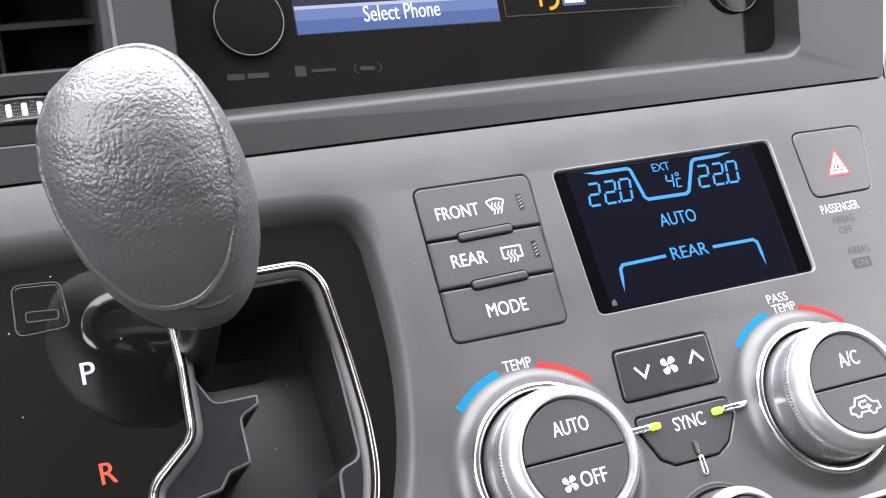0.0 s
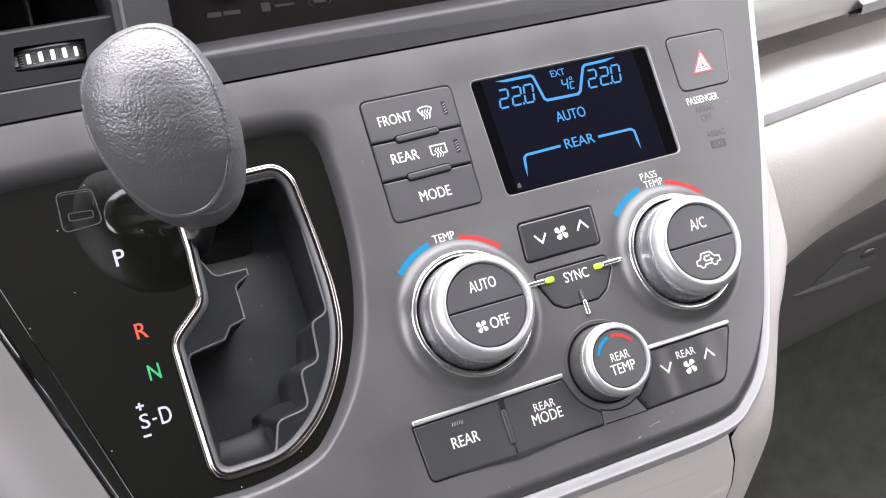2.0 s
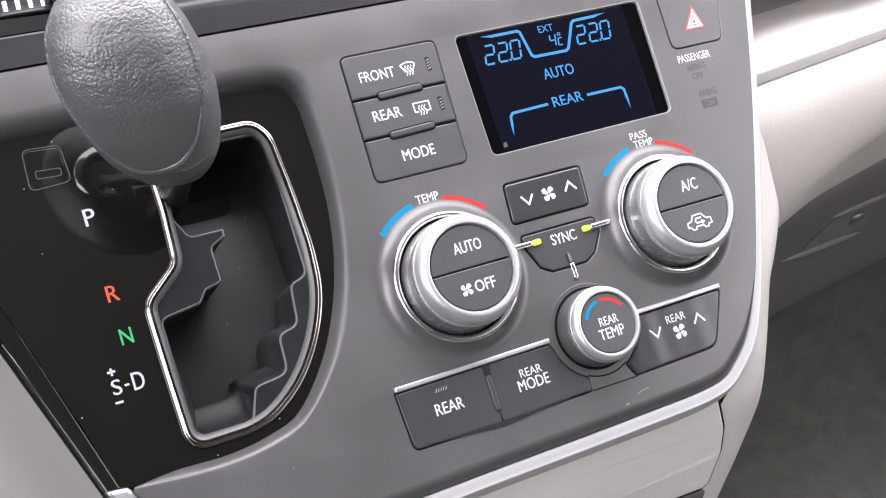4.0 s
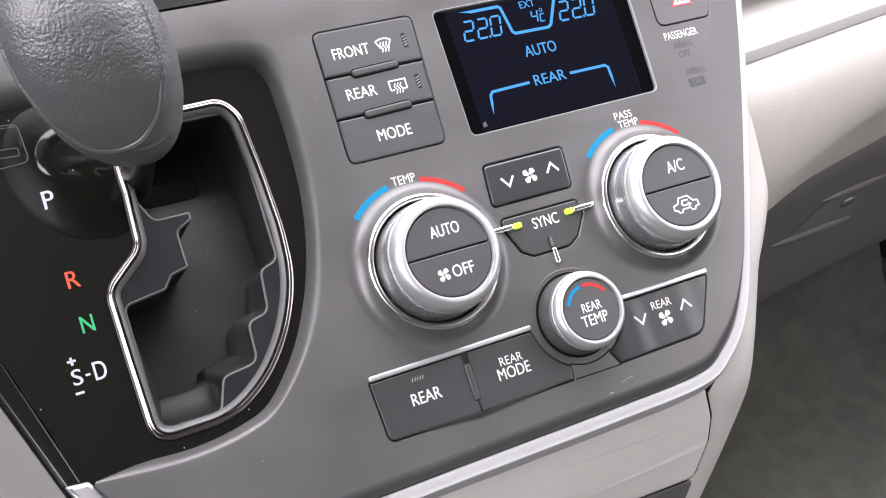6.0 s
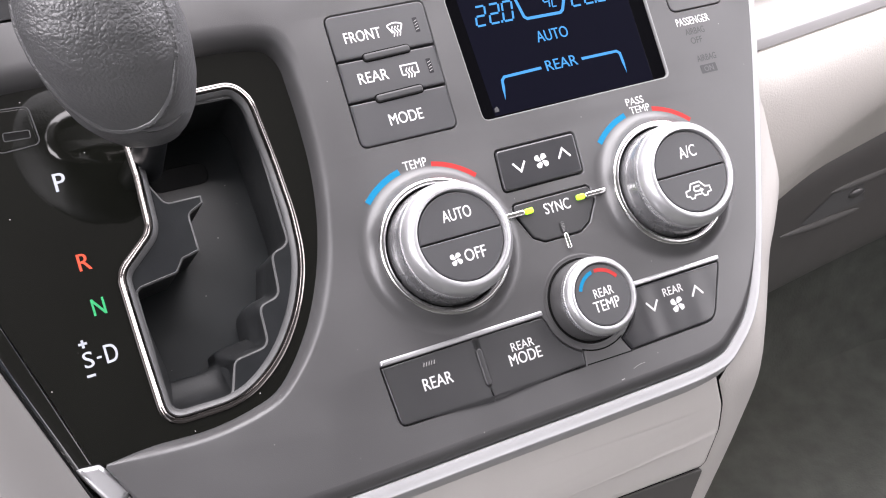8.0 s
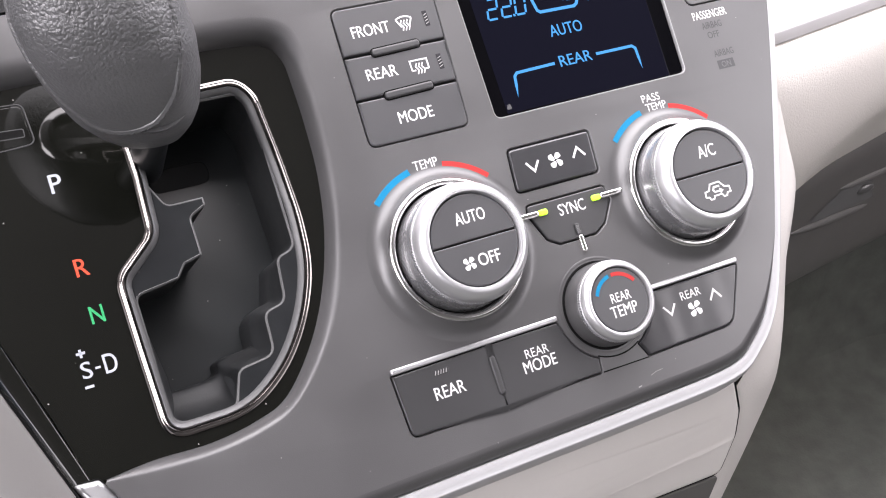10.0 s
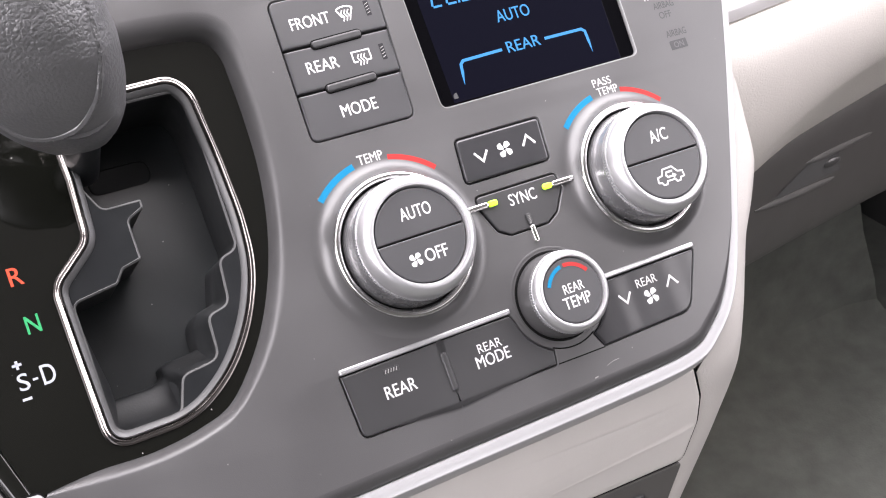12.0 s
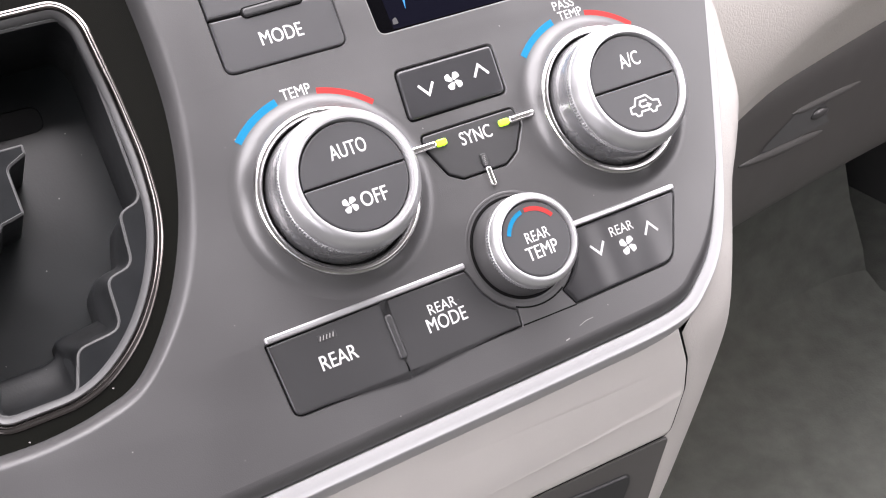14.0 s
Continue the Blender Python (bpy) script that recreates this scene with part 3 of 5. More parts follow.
mark("triangle_outline", tri_ring(-0.02, 0.05), 0.034, HAZARD_RED, b, "glowing red triangle outline")
mark("warning_triangle", tri_ring(0.05, 0.16), 0.034, PINK, b, "pale red warning triangle")
mark("inner_triangle", tri_ring(0.21, 0.27), 0.034, PINK, b, "small pale red inner triangle")
text("passenger_lettering", "PASSENGER", 11.58, 2.22, 0.0, 0.36, 1.82, WHITE, panel)
text("airbag_off_lettering", "AIRBAG", 11.50, 1.72, 0.0, 0.30, 1.05, GREYPRINT, panel, "barely visible dark word AIRBAG")
text("off_lettering", "OFF", 11.42, 1.28, 0.0, 0.30, 0.62, GREYPRINT, panel, "barely visible dark word OFF")
text("airbag_on_lettering", "AIRBAG", 11.62, 0.42, 0.0, 0.30, 1.05, GREYPRINT, panel, "barely visible dark word AIRBAG")
ob = mark("on_plate", [rounded([(11.12, -0.30), (11.98, -0.30), (11.98, 0.10), (11.12, 0.10)], 0.04)], 0.004, GREYPRINT, panel, "faint dark plate with the word ON")
text("on_lettering", "ON", 11.55, -0.10, 0.008, 0.26, 0.5, GREY, ob)

# front fan and sync keys
b = button("fan_button", FAN, 0.06, KEY_GLOSS, 0.05, 0.10, "glossy black fan speed key")
mark("fan_symbol", fan_icon(1.90, -2.30, 0.33), 0.064, WHITE, b, "white fan symbol")
mark("arrow_symbol", [chevron(0.86, -2.28, 0.52, -1)], 0.064, WHITE, b, "white arrow down")
mark("arrow_symbol", [chevron(3.00, -2.24, 0.52, 1)], 0.064, WHITE, b, "white arrow up")
b = button("sync_button", SYNC, 0.02, KEY, 0.05)
text("lettering", "SYNC", 1.93, -4.28, 0.02, 0.46, 1.22, WHITE, b)


def sync_arm(u0, u1, v, led0, led1, mat):
    bm = slab(rounded([(u0, v - 0.12), (u1, v - 0.12), (u1, v + 0.12), (u0, v + 0.12)], 0.11), -0.1, 0.16, 0.07)
    a = part("silver_arm", bm, CHROME, panel, "short silver pointer bar")
    part("lamp", slab(rounded([(led0, v - 0.12), (led1, v - 0.12), (led1, v + 0.12), (led0, v + 0.12)], 0.10), -0.1, 0.14, 0.05), mat, a, "small lit green lamp")


sync_arm(-0.95, 0.40, -4.18, 0.40, 0.80, LED)
sync_arm(3.30, 4.38, -4.18, 2.90, 3.30, LED)
part("silver_arm", slab(rounded([(1.76, -6.14), (1.98, -6.14), (1.98, -5.44), (1.76, -5.44)], 0.10), -0.1, 0.14, 0.06), CHROME, panel, "short silver pointer bar")
part("lamp", slab(rounded([(1.76, -5.44), (1.98, -5.44), (1.98, -4.96), (1.76, -4.96)], 0.09), -0.1, 0.10, 0.04), GREY_DARK, panel, "unlit grey lamp window")
mark("lamp_hatch", [arc(1.81 + 0.06 * (q % 2) + 0.03 * (q // 2 % 2), -5.36 + 0.06 * (q // 2), 0.018, 0, 300, 5) for q in range(12)], 0.102, GREYSCUFF, panel, "fine pale dots on the unlit lamp")

# rear climate keys
b = button("rear_climate_button", rounded([(-7.46, -8.42, 0.06), (-3.42, -8.42, 0.01), (-3.42, -10.83, 0.01), (-7.36, -10.80, 0.34)], 0.1), 0.05, KEY, 0.035)
text("lettering", "REAR", -5.42, -9.54, 0.05, 0.46, 1.24, WHITE, b)
part("indicator", slab(rounded([(-5.86, -8.92), (-5.22, -8.92), (-5.22, -8.70), (-5.86, -8.70)], 0.03), 0.0, 0.06, 0.01), KEY, b, "small dark indicator window")
mark("indicator_hatch", [band([(-5.80 + 0.11 * q, -8.88), (-5.74 + 0.11 * q, -8.74)], 0.03) for q in range(5)], 0.064, GREYSCUFF, b, "fine pale hatching")
b = button("rear_mode_button", rounded([(-3.42, -8.42, 0.01), (-0.36, -8.42, 0.12)] + [(u, v, 0.05) for u, v in arc(*D3, 2.10, 190, 245, 6)] + [(0.93, -10.40, 0.1), (0.88, -10.86, 0.1), (-3.42, -10.83, 0.01)], 0.1, 3), 0.05, KEY, 0.035)
text("lettering", "REAR", -1.56, -9.22, 0.05, 0.34, 1.02, WHITE, b)
text("lettering", "MODE", -1.58, -9.70, 0.05, 0.46, 1.44, WHITE, b)
pill([(-3.44, -8.86), (-3.44, -10.36)], 0.13, panel)
part("silver_strip", slab(rounded([(-7.42, -8.40), (-0.30, -8.40), (-0.30, -8.19), (-7.42, -8.19)], 0.08), -0.1, 0.12, 0.06), SATIN, panel, "thin silver strip above the keys")
b = button("rear_fan_button", REAR_FAN, 0.06, KEY_GLOSS, 0.03, 0.08, "glossy black rear fan key")
text("lettering", "REAR", 5.86, -9.02, 0.06, 0.34, 1.0, WHITE, b)
mark("fan_symbol", fan_icon(5.86, -9.66, 0.34), 0.064, WHITE, b, "white fan symbol")
mark("arrow_symbol", [chevron(4.70, -9.36, 0.52, -1)], 0.064, WHITE, b, "white arrow down")
mark("arrow_symbol", [chevron(6.98, -9.40, 0.52, 1)], 0.064, WHITE, b, "white arrow up")
part("silver_strip", slab(rounded([(3.3, -8.40), (8.58, -8.40), (8.58, -8.19), (3.3, -8.19)], 0.08), -0.1, 0.12, 0.06), SATIN, panel, "thin silver strip above the keys")

# scale marks over the dials
for (u, v), words in ((D1, ("TEMP",)), (D2, ("PASS", "TEMP"))):
    mark("cold_arc", [band(arc(u, v, 3.42, 135, 103), 0.26)], 0.004, BLUE, panel, "blue cold scale arc")
    mark("warm_arc", [band(arc(u, v, 3.38, 79, 46), 0.26)], 0.004, RED, panel, "red warm scale arc")
    if len(words) == 1:
        text("lettering", "TEMP", u - 0.02, v + 3.50, 0.0, 0.36, 1.02, WHITE, panel)
    else:
        text("lettering", "PASS", u - 0.06, v + 3.86, 0.0, 0.33, 0.90, WHITE, panel)
        text("lettering", "TEMP", u + 0.06, v + 3.46, 0.0, 0.33, 1.02, WHITE, panel)

# ---- climate display ----
lcd = thing("climate_display", FACE, "black climate display with glowing blue readings", "display")
part("glass", slab(inset(DISPLAY, 0.03), -0.44, -0.12, 0.02), LCD_EDGE, lcd, "glossy black display glass")
part("backlight", slab(rounded([(0.62, 5.30), (8.80, 5.32), (8.62, 0.0), (0.62, 0.0)], 0.03), -0.13, -0.115, 0.002), LCD, lcd, "dark navy backlit field")
# Pale rim put in for the highlight on the display opening's edge.
bm = bmesh.new()
rim = [ring(bm, inset(DISPLAY, o), w) for o, w in ((-0.060, -0.02), (-0.055, 0.003), (-0.03, 0.004), (0.0, -0.03), (0.015, -0.13))]
for a, b in zip(rim, rim[1:]):
    bridge(bm, a, b)
part("rim", bm, RIM, lcd, "thin pale rim standing for the opening's edge highlight")
GW = -0.108


def digit(ch, u, v, h, wd, t=0.085, g=0.04):
    """Seven-segment strokes; u, v is the lower left corner, slanted a little."""
    sl = 0.20
    P = lambda x, y: (u + x + y * sl, v + y)
    seg = {"a": [(g, h), (wd - g, h)], "g": [(g, h / 2), (wd - g, h / 2)], "d": [(g, 0), (wd - g, 0)],
           "f": [(0, h / 2 + g), (0, h - g)], "b": [(wd, h / 2 + g), (wd, h - g)], "e": [(0, g), (0, h / 2 - g)], "c": [(wd, g), (wd, h / 2 - g)]}
    on = {"2": "abged", "0": "abcdef", "4": "fgbc", "C": "adef"}[ch]
    return [band([P(*q) for q in seg[s]], t) for s in on]


for u0, v0 in ((1.15, 3.90), (5.90, 3.96)):
    field = mark("decimal_point", [[(u0 + 1.16, v0 - 0.04), (u0 + 1.25, v0 - 0.04), (u0 + 1.25, v0 + 0.06), (u0 + 1.16, v0 + 0.06)]], GW, GLYPH, lcd, "glowing blue decimal point")
    for ch, du in (("2", 0), ("2", 0.66), ("0", 1.30)):
        for seg in digit(ch, u0 + du, v0, 0.84, 0.46):
            mark("digit_segment", [seg], GW, GLYPH, lcd, f'glowing blue segment of the digit "{ch}"')
mark("outside_reading", digit("4", 4.52, 4.12, 0.54, 0.28, 0.06, 0.02) + digit("C", 4.94, 4.12, 0.32, 0.20, 0.05, 0.0) + [band(arc(5.10, 4.62, 0.07, 0, 360, 10), 0.035)], GW, GLYPH, lcd, 'glowing blue reading "4 C"')
text("ext_lettering", "EXT", 4.54, 5.00, GW, 0.32, 0.76, GLYPH, lcd, 'glowing blue word "EXT"')
text("auto_lettering", "AUTO", 4.46, 2.94, GW, 0.50, 1.56, GLYPH, lcd, 'glowing blue word "AUTO"')
text("rear_lettering", "REAR", 4.44, 1.62, GW, 0.46, 1.56, GLYPH, lcd, 'glowing blue word "REAR"')
mark("zone_line", [band([(1.85, 5.13), (3.14, 5.13), (3.24, 5.05), (3.44, 3.92), (3.56, 3.82), (5.20, 3.80), (5.36, 3.90), (5.92, 5.00), (6.06, 5.10), (7.2, 5.12)], 0.13), ccw([(1.30, 5.19), (1.86, 5.19), (1.86, 5.06)]), ccw([(7.19, 5.19), (7.80, 5.19), (7.19, 5.06)])], GW, GLYPH, lcd, "glowing blue zone line")
mark("rear_bracket", [band([(3.42, 1.59), (1.60, 1.55), (1.46, 1.42), (1.40, 1.05)], 0.12), ccw([(1.34, 1.06), (1.46, 1.06), (1.32, 0.58)])], GW, GLYPH, lcd, "glowing blue bracket")
mark("rear_bracket", [band([(5.46, 1.60), (7.26, 1.60), (7.40, 1.48), (7.41, 1.05)], 0.12), ccw([(7.35, 1.06), (7.47, 1.06), (7.42, 0.56)])], GW, GLYPH, lcd, "glowing blue bracket")
mark("corner_mark", [rounded([(0.66, 0.16), (0.88, 0.16), (0.84, 0.40), (0.70, 0.34)], 0.04)], GW, GREYPRINT, lcd, "small pale corner mark")


# ---- dials ----
def collar(u, v, r1, r0, h):
    """The face swells towards the dial in one soft flare."""
    prof = []
    for i in range(19):
        t = i / 18
        prof.append((r1 + (r0 - r1) * t, 0.002 + h * t ** 2.6))
    return lathe(u, v, prof + [(r0 - 0.02, h - 0.02), (r0 - 0.03, h - 0.3)], 120)


def temperature_dial(name, u, v, label, words):
    d = thing(name, FACE @ Matrix.Translation((u * CM, 0, v * CM)), label, "dial", "climate dials")
    part("collar", collar(0, 0, 3.46, 2.75, 0.42), GREY, d, "raised grey collar")
    part("base_ring", lathe(0, 0, [(2.73, 0.10), (2.75, 0.40), (2.73, 0.47), (2.68, 0.52), (2.60, 0.545), (2.53, 0.53), (2.48, 0.48), (2.45, 0.40), (2.44, 0.10)], 120), RING_CHROME, d, "chrome base ring")
    part("gap_ring", lathe(0, 0, [(2.50, 0.24), (2.28, 0.24)], 72), GAP, d, "dark gap round the dial")
    part("skirt", lathe(0, 0, [(2.37, 0.10), (2.37, 0.46), (2.35, 0.72), (2.31, 1.00), (2.27, 1.24), (2.25, 1.34), (2.22, 1.38)], 120), SILVER, d, "silver grey skirt")
    part("knurl", lathe(0, 0, [(2.17, 1.35), (2.225, 1.37), (2.235, 1.57), (2.19, 1.60)], 260, teeth={1: (130, 0.05), 2: (130, 0.05)}), SATIN, d, "fine knurled grip band")
    part("ring", lathe(0, 0, [(2.20, 1.58), (2.245, 1.61), (2.255, 1.68), (2.235, 1.80), (2.17, 1.97), (2.07, 2.11), (1.97, 2.19), (1.88, 2.21), (1.80, 2.195), (1.76, 2.12), (1.745, 1.70)], 120), SATIN, d, "satin silver grip ring")
    part("well", lathe(0, 0, [(1.85, 1.86), (1e-5, 1.86)], 64), GAP, d)
    for k in (0, 1):
        half = arc(0, 0, 1.715, 0.9, 179.1, 40) if k == 0 else arc(0, 0, 1.715, 180.9, 359.1, 40)
        cap = part("cap_button", slab(half, 1.8, 2.10, 0.05), CAP, d, "black half-round cap button")
        words(k, cap)
    return d


def words_left(k, cap):
    if k == 0:
        text("lettering", "AUTO", 0.08, 0.86, 2.10, 0.46, 1.22, WHITE, cap)
    else:
        mark("fan_symbol", fan_icon(-0.50, -0.80, 0.26), 2.104, WHITE, cap, "white fan symbol")
        text("lettering", "OFF", 0.32, -0.77, 2.10, 0.46, 0.90, WHITE, cap)


def words_right(k, cap):
    if k == 0:
        text("lettering", "A/C", 0.12, 0.83, 2.10, 0.50, 0.84, WHITE, cap)
    else:
        u, v, s = 0.0, -0.84, 0.62
        body = [(-1, -0.25), (-0.95, 0.08), (-0.62, 0.14), (-0.42, 0.52), (0.30, 0.55), (0.62, 0.16), (0.98, 0.10), (1.0, -0.25), (0.72, -0.28), (0.62, -0.46), (0.38, -0.46), (0.28, -0.28), (-0.32, -0.28), (-0.42, -0.46), (-0.66, -0.46), (-0.76, -0.28), (-1, -0.25)]
        mark("recirculation_symbol", [band([(u + x * s, v + y * s) for x, y in body], 0.062), band([(u + 0.25 * s, v + 0.28 * s), (u - 0.2 * s, v + 0.28 * s), (u - 0.3 * s, v + 0.1 * s), (u - 0.2 * s, v - 0.04 * s), (u + 0.2 * s, v - 0.04 * s)], 0.07), ccw([(u + 0.2 * s, v + 0.14 * s), (u + 0.2 * s, v - 0.22 * s), (u + 0.48 * s, v - 0.04 * s)])], 2.104, WHITE, cap, "white car air recirculation symbol")


temperature_dial("temperature_dial", *D1, "large silver temperature dial with AUTO and OFF caps", words_left)
temperature_dial("temperature_dial", *D2, "large silver passenger temperature dial with A/C cap", words_right)

d = thing("temperature_dial", FACE @ Matrix.Translation((D3[0] * CM, 0, D3[1] * CM)), "smaller silver dial marked REAR TEMP", "dial", "climate dials")
part("well", lathe(0, 0, [(1.96, 0.004), (1.92, 0.02), (1.86, 0.01), (1.78, -0.05), (1e-5, -0.06)], 72), GREY, d, "dark sunken seat round the dial")
part("gap_ring", lathe(0, 0, [(1.78, 0.02), (1.60, 0.02)], 72), GAP, d, "dark gap round the dial")
part("skirt", lathe(0, 0, [(1.67, 0.0), (1.67, 0.40), (1.63, 0.62), (1.60, 0.84), (1.58, 0.88), (1.55, 0.90)], 96), GREY, d, "grey skirt")
part("knurl", lathe(0, 0, [(1.53, 0.87), (1.565, 0.90), (1.575, 1.10), (1.54, 1.13)], 192, teeth={1: (96, 0.04), 2: (96, 0.04)}), SATIN, d, "fine knurled grip band")
part("ring", lathe(0, 0, [(1.545, 1.11), (1.58, 1.14), (1.585, 1.20), (1.565, 1.31), (1.51, 1.42), (1.43, 1.49), (1.36, 1.51), (1.30, 1.49), (1.272, 1.42), (1.265, 1.1)], 96), SATIN, d, "satin silver grip ring")
cap = part("cap", slab(arc(0, 0, 1.245, 0, 354, 58), 1.0, 1.42, 0.05), CAP, d, "round black cap")
mark("cold_arc", [band(arc(0, 0, 1.00, 158, 101), 0.15)], 1.424, BLUE, cap, "blue cold scale arc")
mark("warm_arc", [band(arc(0, 0, 1.00, 94, 33), 0.15)], 1.424, RED, cap, "red warm scale arc")
text("lettering", "REAR", 0.05, 0.11, 1.42, 0.36, 0.90, WHITE, cap)
text("lettering", "TEMP", 0.02, -0.41, 1.42, 0.44, 1.20, WHITE, cap)

mark("joint", [band([(0.93, -10.84), (2.0, -10.86), (3.10, -10.87)], 0.05)], 0.003, GAP, panel, "fine dark joint under the rear dial")
mark("joint", [band(arc(*D3, 2.05, 243, 299, 16), 0.06)], 0.004, GAP, panel, "fine dark joint under the rear dial")

# ---- gear selector ----
PLATE = FACE @ pose(0, 0.0075, 0)
gear = thing("gear_selector_plate", PLATE, "glossy black gear selector plate with a chrome-edged gate", "gear selector")
GATE_LINE = rounded([(-13.94, 3.64, 0.6), (-9.52, 3.68, 1.1), (-9.01, 3.01, 1.6), (-8.81, 0.33, 9), (-8.74, -1.62, 9), (-8.90, -3.58, 9), (-9.69, -5.40, 9), (-10.86, -6.90, 9), (-12.51, -7.97, 9), (-15.36, -7.99, 0.75), (-15.43, -4.96, 1.0), (-15.46, -2.36, 0.9), (-13.98, -1.11, 1.0), (-13.86, 1.10, 1)], 0.5, 10)
SLOT = rounded([(-13.67, 3.27, 0.3), (-9.43, 3.27, 0.55), (-9.19, 2.53, 0.3), (-9.17, -0.05, 0.3), (-9.19, -2.80, 0.42), (-9.95, -3.00, 0.42), (-10.13, -4.63, 0.42), (-10.99, -4.79, 0.42), (-11.08, -6.32, 0.42), (-12.46, -6.48, 0.42), (-12.88, -7.66, 0.3), (-15.08, -7.66, 0.5), (-15.08, -5.96, 0.3), (-15.08, -3.04, 0.3), (-13.50, -2.82, 0.15), (-13.16, -2.37, 0.12), (-12.47, -2.21, 0.1), (-12.47, -0.79, 0.25), (-11.84, -0.49, 0.06), (-11.83, -0.17, 0.06), (-13.18, -0.17, 0.35), (-13.63, 0.80, 0.4)], 0.2, 4)
SIDE = [(-18.17, -9.27), (-18.23, -8.51), (-18.38, -7.90), (-18.87, -6.09), (-19.44, -4.25), (-20.50, -0.84), (-21.77, 3.30), (-22.64, 6.41)]
PLATE_LOOP = ccw([(-6.3, 6.8), (-6.3, -6.0), (-9.5, -8.9), (-14, -9.4)] + SIDE)
bm = bmesh.new()
fill(bm, [PLATE_LOOP, inset(GATE_LINE, 0.05)[::-1]], 0.0)
part("plate", bm, PIANO, gear, "mirror-like black plastic plate with dust specks")
# the plate's outer side sweeps up in a hollow to the panel beside it
bm = bmesh.new()
rows = []
for k in range(25):
    f = k / 24
    p, q = Vector((-18.23, 0, -8.56)).lerp(Vector((-22.25, 0, 5.10)), f), Vector((-18.85, -0.72, -8.6)).lerp(Vector((-23.62, -0.72, 5.4)), f)
    rows.append([bm.verts.new(p.lerp(q, o) + Vector((0, q.y * (h - o) - 0.005, 0))) for o, h in ((0.0, 0.02), (0.03, 0.05), (0.10, 0.07), (0.40, 0.12), (0.66, 0.19), (0.82, 0.28), (0.91, 0.42), (0.97, 0.68), (1.0, 1.0), (1.01, 0.5))])
for a, b in zip(rows, rows[1:]):
    bridge(bm, a, b, closed=False)
part("side_sweep", bm, PIANO, gear, "hollow glossy side of the plate")
part("chrome_trim", edge_strip(GATE_LINE, [(-0.20, -0.05), (-0.195, 0.05), (-0.17, 0.09), (-0.13, 0.10), (-0.10, 0.11), (-0.06, 0.16), (0.0, 0.175), (0.05, 0.13), (0.07, 0.05), (0.08, -0.1)], closed=True), DARK_CHROME, gear, "polished smoky chrome gate trim")
part("inner_bezel", edge_strip(GATE_LINE, [(0.07, -0.1), (0.085, 0.06), (0.12, 0.08), (0.20, 0.03), (0.29, -0.05), (0.31, -0.09), (0.315, -0.3)], closed=True), BEZEL, gear, "satin grey inner bezel of the gate")
bm = bmesh.new()
fill(bm, [inset(GATE_LINE, 0.18), inset(SLOT, -0.08)[::-1]], -0.10)
part("gate_plate", bm, GATE, gear, "black plastic stepped gate plate")
# The worn edge's grey is paled to paint in the light its chamfer catches.
bm = bmesh.new()
a, b, e = ring(bm, inset(SLOT, -0.08), -0.10), ring(bm, inset(SLOT, -0.06), -0.085), ring(bm, SLOT, -0.17)
bridge(bm, a, b), bridge(bm, b, e)
part("gate_rim", bm, GATE_EDGE, gear, "worn gate edge, its grey paled for the light it catches")
bm = bmesh.new()
lean = inset(SLOT, 0.40)
last = ring(bm, SLOT, -0.17)
for w, f in ((-0.35, 0.06), (-0.6, 0.20), (-0.9, 0.45), (-1.15, 0.72), (-1.35, 0.92), (-1.6, 1.0), (-4.2, 1.02)):
    nxt = ring(bm, [(p[0] + (q[0] - p[0]) * f * max(0, min(1, (-3.2 - p[1]) / 2)), p[1] + (q[1] - p[1]) * f * max(0, min(1, (-3.2 - p[1]) / 2))) for p, q in zip(SLOT, lean)], w)
    bridge(bm, last, nxt)
    last = nxt
part("gate_wall", bm, GATE_WALL, gear)
bm = bmesh.new()
fill(bm, [rounded([(-16, 4.5), (-8, 4.5), (-8, -8.5), (-16, -8.5)], 0.1)], lambda u, v: -2.8 - 0.11 * (v + 8))
part("gate_floor", bm, GATE_FLOOR, gear, "dark sliding cover under the gate")
# a dusty hollow ramp falls from the lowest steps of the gate and bends round them
high = smooth_line([(-15.13, -7.68), (-14.0, -7.68), (-12.95, -7.64), (-12.68, -7.1), (-12.50, -6.58), (-12.2, -6.46), (-11.6, -6.42), (-11.05, -6.30)], 6)
deep = smooth_line([(-15.13, -6.50), (-14.0, -6.52), (-13.35, -6.50), (-12.92, -6.33), (-12.83, -5.98), (-12.5, -5.86), (-12.0, -5.83), (-11.25, -5.73)], 6)
bm = bmesh.new()
rows = []
for p, q in zip(high, deep):
    rows.append([bm.verts.new((p.x + (q.x - p.x) * o, -w, p.y + (q.y - p.y) * o)) for o, w in ((-0.02, -0.15), (0.06, -0.36), (0.18, -0.64), (0.36, -0.92), (0.58, -1.15), (0.80, -1.32), (0.93, -1.42), (1.0, -1.52), (1.03, -1.7), (1.04, -3.4))])
for a, b in zip(rows, rows[1:]):
    bridge(bm, a, b, closed=False)
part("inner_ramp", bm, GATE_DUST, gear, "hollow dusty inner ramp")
part("cover_slot", slab(rounded([(-12.9, 1.05), (-10.5, 1.05), (-10.5, 2.0), (-12.9, 2.0)], 0.45), -4.2, -3.78, 0.05), GATE, gear, "rounded cover slot")
